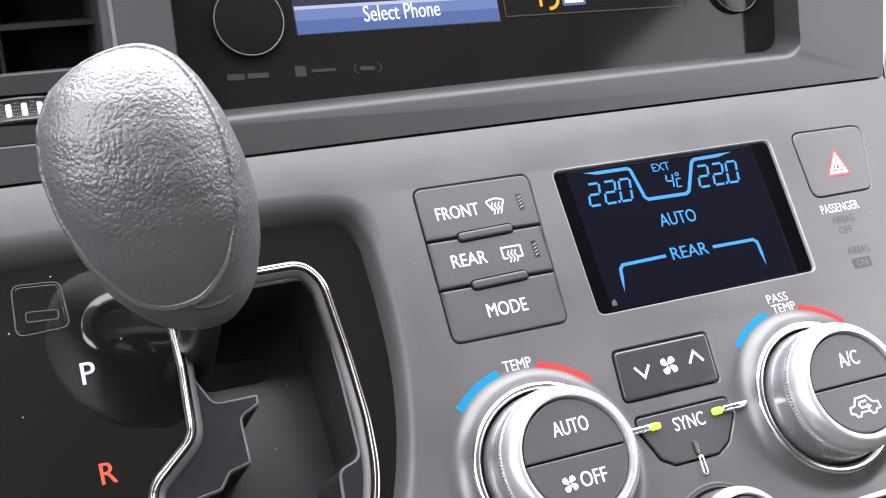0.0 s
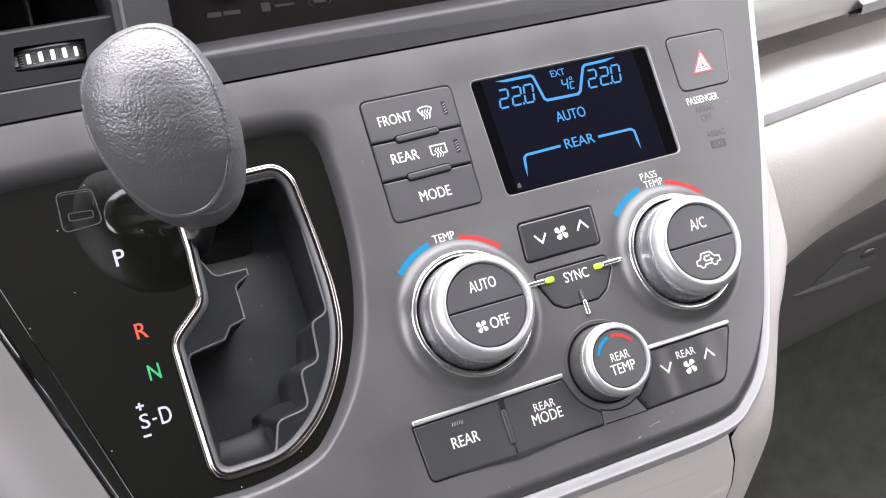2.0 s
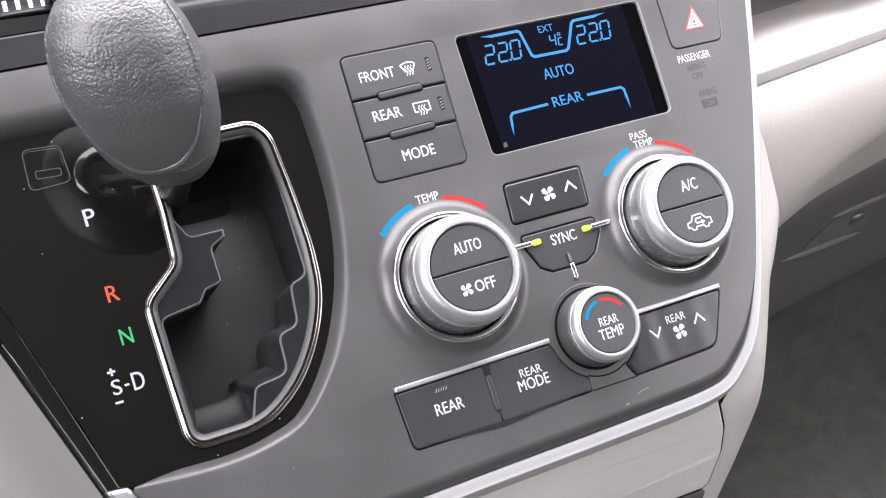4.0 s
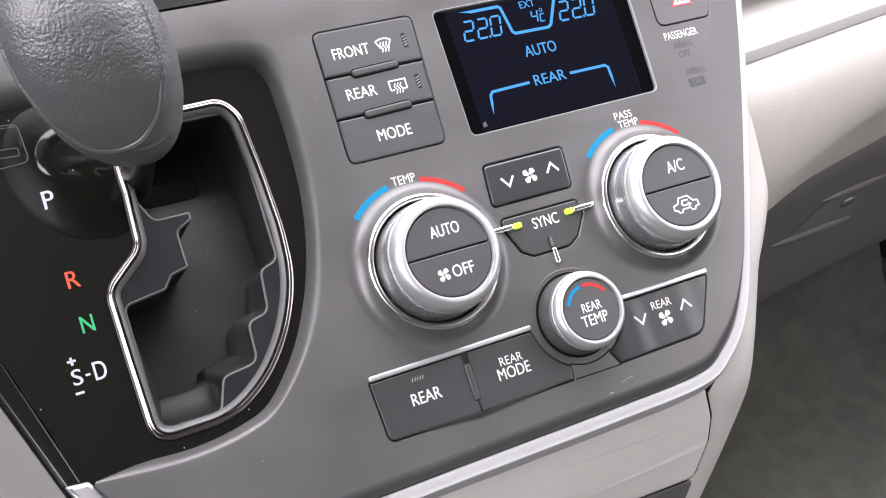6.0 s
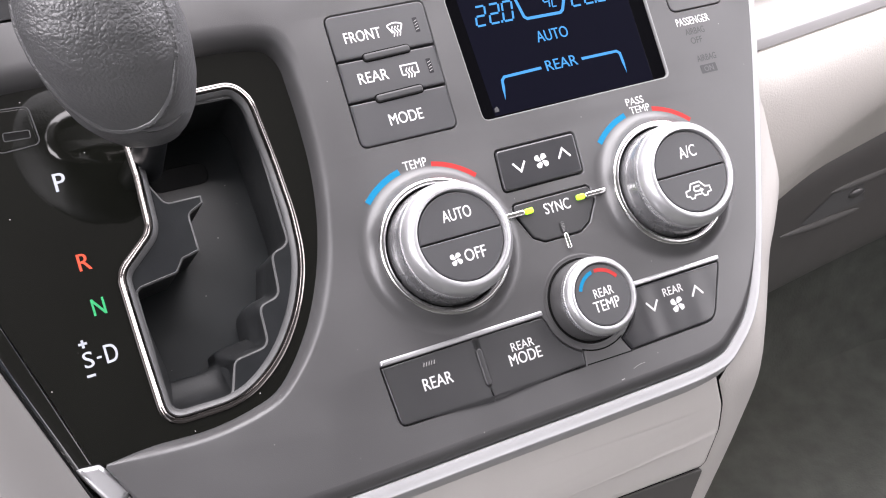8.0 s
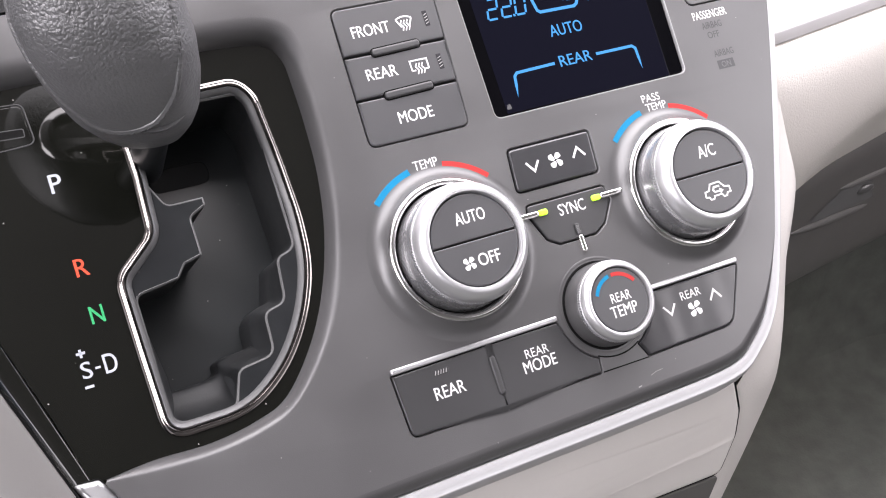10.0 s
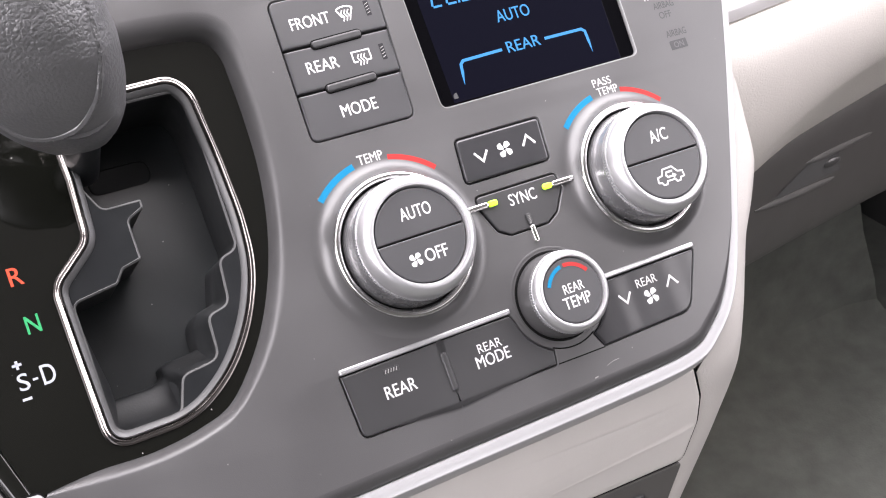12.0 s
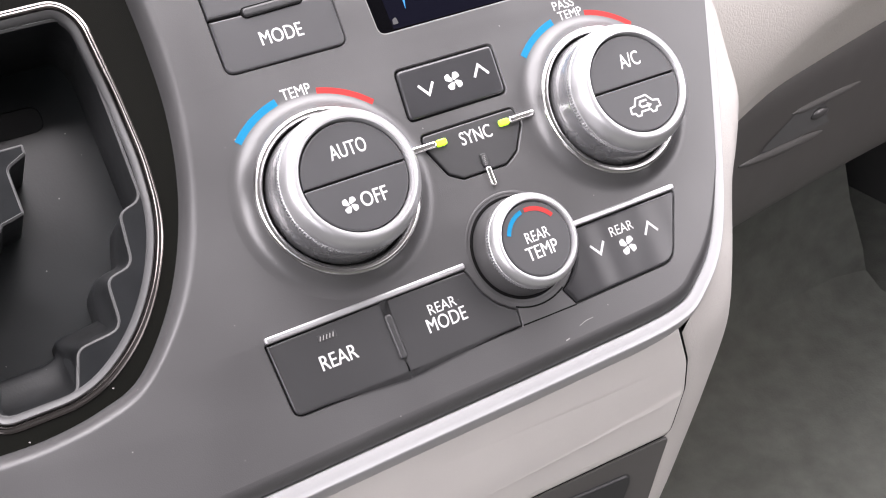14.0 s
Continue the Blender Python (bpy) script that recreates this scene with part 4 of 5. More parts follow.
for word, u, v, h, wd, m in (("P", -16.60, 1.46, 0.67, 0.40, LETTER_W), ("R", -16.57, -1.58, 0.62, 0.44, LETTER_R), ("N", -16.52, -3.27, 0.61, 0.45, LETTER_G), ("S", -17.36, -5.01, 0.57, 0.34, LETTER_W), ("D", -16.55, -4.99, 0.66, 0.43, LETTER_W)):
    text("gear_letter", word, u, v, 0.0, h, wd, m, gear, f'lit gear letter "{word}"')
mark("plus_mark", [band([(-17.55, -4.42), (-17.25, -4.42)], 0.09), band([(-17.40, -4.57), (-17.40, -4.28)], 0.09)], 0.006, LETTER_W, gear, "lit plus sign")
mark("minus_mark", [band([(-17.56, -5.58), (-17.26, -5.58)], 0.09)], 0.006, LETTER_W, gear, "lit minus sign")
mark("dash_mark", [band([(-17.07, -5.03), (-16.90, -5.03)], 0.08)], 0.006, LETTER_W, gear, "lit dash")
sq = rounded([(-18.30, 4.53), (-16.94, 4.45), (-16.85, 2.99), (-18.38, 2.92)], 0.26)
part("lock_cover_rim", edge_strip(sq, [(-0.04, -0.02), (-0.02, 0.03), (0.015, 0.03), (0.03, -0.02)], closed=True), KEY, gear, "raised rim of the shift lock cover")
part("lock_cover", slab(inset(sq, 0.07), -0.02, 0.012, 0.01), PIANO, gear, "small black shift lock cover")
slot = rounded([(-18.01, 3.62), (-17.13, 3.56), (-17.14, 3.30), (-18.03, 3.34)], 0.06)
part("slot_rim", edge_strip(slot, [(-0.04, 0.0), (-0.03, 0.025), (0.0, 0.025), (0.015, 0.0)], closed=True), KEY, gear, "thin raised slot rim")
part("lock_slot", slab(slot, 0.0, 0.018, 0.004), GAP, gear, "narrow black slot")

# ---- gear lever, upright in the world ----
KX, KY, GROW = -14.33, -1.93, 1.038
lever = thing("gear_lever", pose((KX - 0.05) * CM, KY * CM, 0.6500), "black grained leather gear lever knob with stitched seam", "gear lever")
SHAPE = [(0.0, 0.60, 0.25), (0.01, 0.58, 0.55), (0.035, 0.50, 0.95), (0.10, 0.38, 1.45), (0.18, 0.24, 1.86), (0.325, 0.03, 2.24), (0.49, -0.20, 2.44), (0.63, -0.42, 2.40), (0.77, -0.58, 2.16), (0.875, -0.61, 1.74), (0.95, -0.48, 1.15), (0.985, -0.38, 0.65), (1.0, -0.32, 0.25)]
HEIGHT, TWIST = 7.36 * GROW, radians(-9)


def knob_at(s, a, grow=0.0):
    """A point of the knob at height s (0 to 1) and angle a from the driver's side of the front."""
    k = max(i for i in range(len(SHAPE)) if SHAPE[i][0] <= s + 1e-9)
    k = min(k, len(SHAPE) - 2)
    t = (s - SHAPE[k][0]) / (SHAPE[k + 1][0] - SHAPE[k][0])
    cx = SHAPE[k][1] * (1 - t) + SHAPE[k + 1][1] * t
    r = SHAPE[k][2] * (1 - t) + SHAPE[k + 1][2] * t + grow
    cx, r = cx * GROW, r * GROW
    ca, sa = math.cos(a), math.sin(a)
    e = 2.5
    q = (abs(ca) ** e + abs(sa) ** e) ** (-1 / e)
    x, y = r * q * sa, -r * q * ca * 0.96
    return Vector((cx + x * math.cos(TWIST) - y * math.sin(TWIST), x * math.sin(TWIST) + y * math.cos(TWIST), s * HEIGHT))


bm = bmesh.new()
N = 64
levels = [0.5 - 0.5 * math.cos(math.pi * i / 56) for i in range(57)]
rows = [[bm.verts.new(knob_at(s, 2 * math.pi * i / N)) for i in range(N)] for s in levels]
for a, b in zip(rows, rows[1:]):
    bridge(bm, a, b)
bm.faces.new(rows[0][::-1]), bm.faces.new(rows[-1])
for _ in range(2):
    bmesh.ops.smooth_vert(bm, verts=bm.verts, factor=0.5, use_axis_x=True, use_axis_y=True, use_axis_z=True)
# the seam is where a slanted, slightly hollow sheet cuts the knob
cut = bm.copy()
SEAM_N = Vector((-0.30, -0.94, 0.16)).normalized()
hollow = lambda z: SEAM_N * (0.042 * (z - 3.8) ** 2)
for q in cut.verts:
    q.co += hollow(q.co.z)
got = bmesh.ops.bisect_plane(cut, geom=cut.verts[:] + cut.edges[:] + cut.faces[:], plane_co=Vector((-0.12, 0, 3.8)) + SEAM_N * 1.50, plane_no=SEAM_N)["geom_cut"]
found = [q.co - hollow(q.co.z - hollow(q.co.z).z) for q in got if isinstance(q, bmesh.types.BMVert)]
cut.free()
mid = sum(found, Vector()) / len(found)
ex = SEAM_N.cross(Vector((0, 0, 1))).normalized()
ey = ex.cross(SEAM_N)
found.sort(key=lambda q: math.atan2((q - mid).dot(ey), (q - mid).dot(ex)))
line = found[::2]
part("knob", bm, LEATHER, lever, "black pebbled leather knob")
part("seam", tube([mid + (q - mid) * 0.975 for q in line], 0.125, 8, closed=True), LEATHER, lever, "raised stitched seam")
bm = bmesh.new()
for k in range(len(line)):
    p, q = line[k], line[(k + 1) % len(line)]
    lift = (p - mid) * 0.002 + SEAM_N * 0.075
    tube([p.lerp(q, 0.2) + lift, p.lerp(q, 0.62) + lift], 0.016, 5, bm)
part("stitching", bm, SEAM, lever, "row of small dark stitches")
# smooth release button on the side of the knob that faces the plate
bm = bmesh.new()
rows = []
for rr, g in ((0.0, 0.20), (0.30, 0.195), (0.55, 0.18), (0.68, 0.16), (0.78, 0.125), (0.87, 0.08), (0.94, 0.02), (1.0, -0.08)):
    rows.append([bm.verts.new(knob_at(0.30 + 0.205 * rr * math.sin(2 * math.pi * i / 40), math.pi + 0.15 + 0.92 * rr * math.cos(2 * math.pi * i / 40), g)) for i in range(40)])
for a, b in zip(rows, rows[1:]):
    bridge(bm, a, b)
bmesh.ops.remove_doubles(bm, verts=bm.verts, dist=0.001)
part("release_button", bm, CHROME, lever, "smooth silver release button")
at = lambda u, w, v: ((lever.matrix_world.inverted() @ (FACE @ Vector((u * CM, -w * CM, v * CM)))) / CM)
part("shaft", tube([at(-13.9, 6.5, 2.4), at(-13.45, 2.5, 1.9), at(-13.2, -2.5, 1.7)], 0.62, 20), GATE, lever, "dark lever shaft")
part("shaft_collar", tube([at(-13.9, 5.6, 2.0), at(-13.75, 4.0, 1.9)], lambda t: 1.25 - 0.35 * t, 24), SEAM, lever, "dark collar under the knob")

# light scuffs on the face and its edge
for pts, wd in (([(2.9, -11.58), (3.2, -11.50), (3.5, -11.49)], 0.022), ([(2.2, -11.86), (2.36, -11.84)], 0.04), ([(-1.6, -6.7), (-1.5, -6.66)], 0.04)):
    mark("scuff", [band(pts, wd)], 0.003, GREYSCUFF, panel, "pale scuff mark", 0.004)

# ---- radio and upper console ----
def extrude_x(profile, u0, u1, bm=None):
    """A section of (v, w) points drawn along u."""
    bm = bm or bmesh.new()
    a = [bm.verts.new((u0, -w, v)) for v, w in profile]
    b = [bm.verts.new((u1, -w, v)) for v, w in profile]
    bridge(bm, a, b, closed=False)
    return bm


# it stands more upright than the face below the seam
UP = FACE @ pose(0, 0, 0.0745, 18)
upper = thing("radio_surround", UP, "dark grey plastic surround of the car radio", "radio surround")
RADIO = rounded([(-12.35, 1.18, 0.2), (12.45, 1.18, 0.9), (13.6, 10.0, 0.2), (-12.0, 10.0, 0.2)], 0.3, 7)
RADIO_IN = rounded([(-12.0, 1.92, 0.2), (12.75, 1.92, 0.9), (14.2, 11.0, 0.2), (-11.6, 11.0, 0.2)], 0.3, 7)
VENT = rounded([(-20.3, 1.16, 0.9), (-14.5, 1.12, 0.3), (-14.2, 10.0, 0.2), (-21.5, 10.0, 0.2)], 0.3)
OUT = ccw([(-27, 0.05), (16.45, 0.05), (17.6, 5.0), (18.6, 11.2), (-27, 11.2)])
bm = bmesh.new()
fill(bm, [OUT, RADIO[::-1], VENT[::-1]], 0.0)
mid = [(x * 0.90 + y * 0.10, p * 0.82 + q * 0.18) for (x, p), (y, q) in zip(RADIO, RADIO_IN)]
mid2 = [(x * 0.75 + y * 0.25, p * 0.60 + q * 0.40) for (x, p), (y, q) in zip(RADIO, RADIO_IN)]
rws = [ring(bm, RADIO, 0.0), ring(bm, mid, -0.05), ring(bm, mid2, -0.22), ring(bm, RADIO_IN, -1.86)]
for a, b in zip(rws, rws[1:]):
    bridge(bm, a, b)
rws = [ring(bm, VENT, 0.0), ring(bm, inset(VENT, 0.06), -0.05), ring(bm, inset(VENT, 0.10), -0.4), ring(bm, inset(VENT, 0.16), -3.5)]
for a, b in zip(rws, rws[1:]):
    bridge(bm, a, b)
low = [(-27, 0.05), (16.45, 0.05)]
rws = [ring(bm, low, 0.0), ring(bm, low, -0.7)]
bridge(bm, rws[0], rws[1], closed=False)
bmesh.ops.remove_doubles(bm, verts=bm.verts, dist=0.002)
part("surround", bm, GREY_DARK, upper, "dark grey plastic frame")
part("trim_strip", edge_strip([(18.7, 11.2), (17.65, 5.0), (16.5, -0.05)], TRIM_SECTION), TRIM, upper, "satin silver edge trim")
part("vent_edge", edge_strip([(-14.22, 0.9), (-14.10, 4.0), (-13.95, 9.8)], [(0.10, -0.05), (0.06, 0.05), (-0.06, 0.05), (-0.10, -0.05)]), SILVER, upper, "thin silver vent edge line")

radio = thing("car_radio", UP, "car radio with glossy black glass and lit screen", "radio")
part("glass", slab(inset(RADIO_IN, -0.05), -2.4, -1.80, 0.02), GLASS_BLACK, radio, "glossy black glass front")
scr = part("screen", slab([(-7.66, 4.22), (0.30, 4.10), (0.30, 9.5), (-7.66, 9.5)], -1.81, -1.79, 0.002), SCREEN_DARK, radio, "dark lit screen")
mark("menu_bar", [[(-7.62, 4.25), (0.27, 4.14), (0.27, 4.62), (-7.62, 4.73)]], -1.78, SCREEN_BLUE, scr, "blue lit menu bar")
mark("menu_bar", [[(-7.62, 4.73), (0.27, 4.62), (0.27, 5.02), (-7.62, 5.13)]], -1.78, SCREEN_MID, scr, "lighter blue upper part of the menu bar")
mark("menu_bar_edge", [[(-7.62, 5.13), (0.27, 5.02), (0.27, 5.14), (-7.62, 5.25)]], -1.78, SCREEN_PALE, scr, "pale lit upper edge of the menu bar")
text("menu_lettering", "Select Phone", -3.60, 4.80, -1.772, 0.58, 2.98, SCREEN_WHITE, scr)
mark("side_pane", [band([(0.56, 9.4), (0.56, 4.27), (8.72, 4.10), (8.72, 9.4)], 0.05)], -1.78, DIMPRINT, radio, "thin pale outline of the side pane")
mark("pane_icon", [band(arc(2.52, 4.80, 0.36, -100, 60, 8), 0.13), band([(2.12, 4.55), (2.12, 5.1)], 0.12)], -1.778, SCREEN_AMBER, radio, "amber lit icon")
mark("pane_chip", [rounded([(3.06, 4.50), (4.08, 4.48), (4.08, 5.2), (3.06, 5.2)], 0.06)], -1.778, SCREEN_BLUE, radio, "small blue lit chip")
mark("pane_chip_lettering", [[(3.16, 4.60), (3.98, 4.59), (3.98, 4.74), (3.16, 4.75)]], -1.770, SCREEN_WHITE, radio, "tiny pale bar of writing")
for name, u, v, r in (("volume_knob", -9.32, 4.84, 1.27), ("tuner_knob", 11.10, 4.80, 1.22)):
    kn = part(name, lathe(u, v, [(r, -1.85), (r, -1.66), (r - 0.06, -1.58), (r - 0.14, -1.56), (1e-5, -1.60)], 64), GLASS_BLACK, radio, "round glossy black knob")
    part("knob_ring", lathe(u, v, [(r - 0.03, -1.60), (r - 0.04, -1.555), (r - 0.065, -1.55), (r - 0.08, -1.56)], 64), GREY, kn, "thin bright knob ring")
for u0, u1, v0, h in ((-10.36, -9.75, 2.88, 0.22), (-9.65, -8.90, 2.88, 0.18), (-7.95, -7.55, 2.78, 0.38), (-7.35, -6.45, 2.88, 0.11), (-5.55, -5.0, 2.78, 0.15)):
    mark("logo_mark", [rounded([(u0, v0), (u1, v0 - 0.03), (u1, v0 + h - 0.03), (u0, v0 + h)], 0.05)], -1.785, DIMPRINT, radio, "dim grey plain mark")
mark("logo_mark", [band(arc(-5.62, 2.86, 0.17, 100, 260, 6), 0.04), band(arc(-4.92, 2.84, 0.17, -80, 80, 6), 0.04)], -1.785, DIMPRINT, radio, "dim grey plain mark")

vent = thing("air_vent", UP, "dark dashboard air vent with a thumbwheel", "air vent")
bm = bmesh.new()
fill(bm, [inset(VENT, 0.05)], -3.4)
part("back", bm, GAP, vent, "dark vent throat")
WH = rounded([(-18.58, 1.90), (-15.80, 1.80), (-15.72, 2.78), (-18.44, 2.84)], 0.12)
PANEL = rounded([(-20.15, 1.30, 0.8), (-14.62, 1.26, 0.2), (-14.52, 3.40, 0.1), (-20.3, 3.40, 0.1)], 0.2)
bm = bmesh.new()
fill(bm, [PANEL, WH[::-1]], -0.36)
rws = [ring(bm, WH, -0.36), ring(bm, WH, -1.4)]
bridge(bm, rws[0], rws[1])
part("wheel_panel", bm, VENT_DARK, vent, "dark panel holding the wheel")
part("panel_top_edge", extrude_x([(3.39, -0.36), (3.46, -0.38), (3.52, -0.46), (3.6, -0.8), (3.7, -3.2)], -20.6, -14.45), VENT_DARK, vent, "rounded upper edge of the panel")
bm = bmesh.new()
n = 60
rows = []
for v, rr in ((1.92, 2.12), (1.97, 2.22), (2.02, 2.24), (2.10, 2.18), (2.58, 2.18), (2.66, 2.24), (2.71, 2.22), (2.76, 2.12)):
    rows.append([bm.verts.new((-17.1 + rr * math.sin(2 * math.pi * i / n), 2.55 - rr * math.cos(2 * math.pi * i / n), v)) for i in range(n)])
for a, b in zip(rows, rows[1:]):
    bridge(bm, a, b)
bm.faces.new(rows[0]), bm.faces.new(rows[-1])
drum = part("thumbwheel", bm, GREY_DARK, vent, "dark grey ribbed thumbwheel")
for k in range(6):
    a0 = math.asin((-1.34 + 0.46 * k) / 2.2)
    bm = bmesh.new()
    win = rounded([(-0.085, 2.14), (0.085, 2.14), (0.085, 2.54), (-0.085, 2.54)], 0.05, 3)
    bm.faces.new([bm.verts.new((-17.1 + 2.20 * math.sin(a0 + x / 2.2), 2.55 - 2.20 * math.cos(a0 + x / 2.2), v)) for x, v in win])
    part("wheel_mark", bm, WINDOW_MARK, drum, "white wheel mark", smooth=False)
    bm = bmesh.new()
    for s in (0.17, 0.235, 0.30):
        for q in range(5):
            a1 = a0 + s / 2.2
            bmesh.ops.create_icosphere(bm, subdivisions=1, radius=0.026, matrix=Matrix.Translation((-17.1 + 2.19 * math.sin(a1), 2.55 - 2.19 * math.cos(a1), 2.13 + 0.105 * q)))
    part("grip_dots", bm, SILVER, drum, "three rows of small grip dots")
for v in (5.0, 6.8, 8.6):
    bm = extrude_x([(v, -1.1), (v + 0.16, -1.05), (v + 0.18, -1.2), (v + 0.75, -3.0), (v + 0.55, -3.1), (v, -1.1)], -21.2, -14.3)
    part("louvre", bm, VENT_DARK, vent)
part("louvre_upright", slab([(-17.46, 3.4), (-17.34, 3.4), (-17.25, 9.5), (-17.38, 9.5)], -3.0, -2.0, 0.03), VENT_DARK, vent)

# ---- passenger side of the dashboard (world upright, runs forward a quarter as it goes across) ----
DASH = pose(0, 0, 0.62)


def across(profile, x0, x1, n=14, sag=None):
    """A section of (forward, up) points drawn along the dashboard, whose upper part falls a little as it goes across; sag(x, z) lowers it."""
    bm = bmesh.new()
    rows = []
    for k in range(n + 1):
        x = x0 + (x1 - x0) * k / n
        rows.append([bm.verts.new((x, 1.6 + 0.25 * (x - 16.2) - 0.0012 * max(0, x - 30) ** 2 + f, z - 0.05 * (x - 16.2) * max(0, min(1, (z + 9) / 6)) - (sag(x, z) if sag else 0))) for f, z in profile])
    for a, b in zip(rows, rows[1:]):
        bridge(bm, a, b, closed=False)
    return bm


def curve(points, n=5):
    return [(p.x, p.y) for p in smooth_line(points, n)]


pad = thing("dashboard_pad", DASH, "light greige padded passenger dashboard with a shelf", "dashboard")
part("lower_pad", across(curve([(0.35, -0.68), (-0.30, -1.0), (-0.95, -2.4), (-1.15, -4.4), (-0.85, -6.2), (-0.1, -7.5), (1.1, -9.3), (2.5, -11.4), (3.7, -13.1), (4.6, -13.5), (6, -13.5)]), 12.5, 80, 40, lambda x, z: 0.075 * max(0, 29 - x) ** 1.5 * max(0, min(1, (-z - 3) / 5))), BEIGE, pad, "grained light greige pad")
part("trim_band", across([(0.38, -0.74), (0.10, -0.70), (0.02, -0.62), (0.02, -0.10), (0.06, 0.0), (0.16, 0.06), (0.30, 0.07)], 15.0, 80), BEIGE_GREY, pad, "plain grey trim band")
part("shelf", across(curve([(0.22, 0.05), (0.6, 0.10), (2.2, 0.15), (3.6, 0.18), (4.6, 0.20), (5.6, 0.22)]), 15.2, 80), BEIGE_SMOOTH, pad, "smooth pale shelf")
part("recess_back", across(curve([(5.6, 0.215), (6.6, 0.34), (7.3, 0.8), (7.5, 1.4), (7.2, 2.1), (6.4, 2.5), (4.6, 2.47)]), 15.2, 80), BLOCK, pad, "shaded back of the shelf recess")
part("upper_block", across(curve([(4.6, 2.48), (4.3, 2.45), (3.5, 2.40), (2.98, 2.60), (2.76, 3.0), (2.7, 3.7), (3.0, 5.0), (4.6, 7.2), (7.5, 10.5), (11, 13), (16, 15)]), 16.7, 80), BLOCK, pad, "smooth light greige upper dashboard")


def on_block(x, z, out=0.0):
    """On the sloping front of the upper block; out: along its normal."""
    f = 2.72 + 0.2 * (z - 3.4) + 0.06 * max(0, z - 3.4) ** 2
    return Vector((x, 1.6 + 0.25 * (x - 16.2) + f - out * 0.95, z - 0.05 * (x - 16.2) + 0.3 + out * 0.3))


side_vent = thing("side_air_vent", DASH, "dark passenger air vent in a pale frame", "air vent")
VR = rounded([(17.1, 4.5), (24.2, 4.1), (24.8, 8.7), (17.1, 8.7)], 0.8, 6)
bm = bmesh.new()
rws = [[bm.verts.new(on_block(x, z, o)) for x, z in inset(VR, q)] for q, o in ((-0.05, -0.05), (0.0, 0.14), (0.14, 0.22), (0.36, 0.20), (0.46, 0.04), (0.48, -0.1))]
for a, b in zip(rws, rws[1:]):
    bridge(bm, a, b)
part("frame", bm, BLOCK, side_vent, "pale rounded vent frame")
bm = bmesh.new()
bm.faces.new([bm.verts.new(on_block(x, z, 0.04)) for x, z in inset(VR, 0.44)])
part("back", bm, GREY_DARK, side_vent, "dark grey vent face")
bm = bmesh.new()
bm.faces.new([bm.verts.new(on_block(x, z, 0.10)) for x, z in rounded([(18.9, 5.37), (22.2, 5.11), (22.3, 6.05), (18.9, 6.25)], 0.15)])
drum = part("thumbwheel", bm, GATE, side_vent, "dark thumbwheel")
for k in range(5):
    bm = bmesh.new()
    x = 19.15 + 0.6 * k
    bm.faces.new([bm.verts.new(on_block(x + i * 0.28, 5.53 - 0.05 * k + j * 0.45, 0.13)) for i, j in ((0, 0), (1, 0), (1, 1), (0, 1))])
    part("wheel_mark", bm, WINDOW_MARK, drum, "white wheel mark", smooth=False)

latch = thing("shelf_latch", DASH, "small silver and black latch under the upper dashboard", "latch")
part("plate", across([(2.6, 2.60), (2.2, 2.68), (2.15, 3.25), (2.5, 3.4), (3.2, 3.4)], 26.4, 33.0, 6), SATIN, latch, "pale silver plate")
part("bracket", across([(2.9, 2.50), (2.6, 2.54), (2.55, 2.66), (3.2, 2.70)], 25.9, 33.0, 6), GATE, latch, "black bracket")

glove = thing("glove_box", DASH, "dark grey-brown glove box under the passenger dashboard", "glove box")
GLOVE = [(5.6, -12.6), (4.3, -13.0), (3.75, -14.0), (3.95, -16.0), (4.4, -19.0), (5.0, -21.8), (6.0, -23.3), (9, -24.0), (16, -24.4), (34, -24.5)]
part("front", across(curve(GLOVE, 4), 6.0, 80, 30, lambda x, z: 0.10 * max(-10, x - 27) * max(0, min(1, (-z - 14) / 8))), LOWER, glove, "dark plastic glove box front")


def on_glove(x, z, out=0.0):
    """On the sloping front of the glove box."""
    return Vector((x, 1.6 + 0.25 * (x - 16.2) + 3.85 + 0.12 * (-15 - z) - out, z + out * 0.15))


# A flat dark sheet gives the handle recess its shade; nothing is hollowed out.
RECESS = rounded([(31.3, -16.0), (40.0, -17.0), (38.0, -18.8), (27.6, -17.3)], 0.3, 4)
bm = bmesh.new()
bm.faces.new([bm.verts.new(on_glove(x, z, 0.08)) for x, z in RECESS])
part("recess_shade_sheet", bm, DARKTRIM, glove, "flat dark sheet standing for the shade in the handle recess")
# Lip and ridge take a paler grey that stands for their highlights.
part("handle", tube([on_glove(31.0 + 1.0 * i, -15.85 - 0.12 * i, 0.0) for i in range(10)], lambda t: 0.06 + 0.22 * math.sin(math.pi * min(1, max(0, t * 1.0))) ** 0.4, 12), PANEL_GREY, glove, "raised pull handle lip, its highlight put into a paler grey")
part("lower_ridge", tube([on_glove(26.0 + 0.9 * i, -17.25 - 0.16 * i, -0.02) for i in range(12)], lambda t: 0.05 + 0.24 * math.sin(math.pi * t) ** 0.5, 12), PANEL_GREY, glove, "soft raised ridge, its highlight put into a paler grey")
bm = bmesh.new()
bmesh.ops.create_uvsphere(bm, u_segments=16, v_segments=10, radius=0.42)
for q in bm.verts:
    q.co = Vector((q.co.x * 1.9, q.co.y * 0.5, q.co.z * 0.75 + q.co.x * 0.1)) + on_glove(34.3, -17.1, 0.2)
part("lock", bm, GREY, glove, "small grey lock")

# ---- lower console ----
lower = thing("lower_console", DASH, "light greige lower console with a drawer and dark pocket", "console")
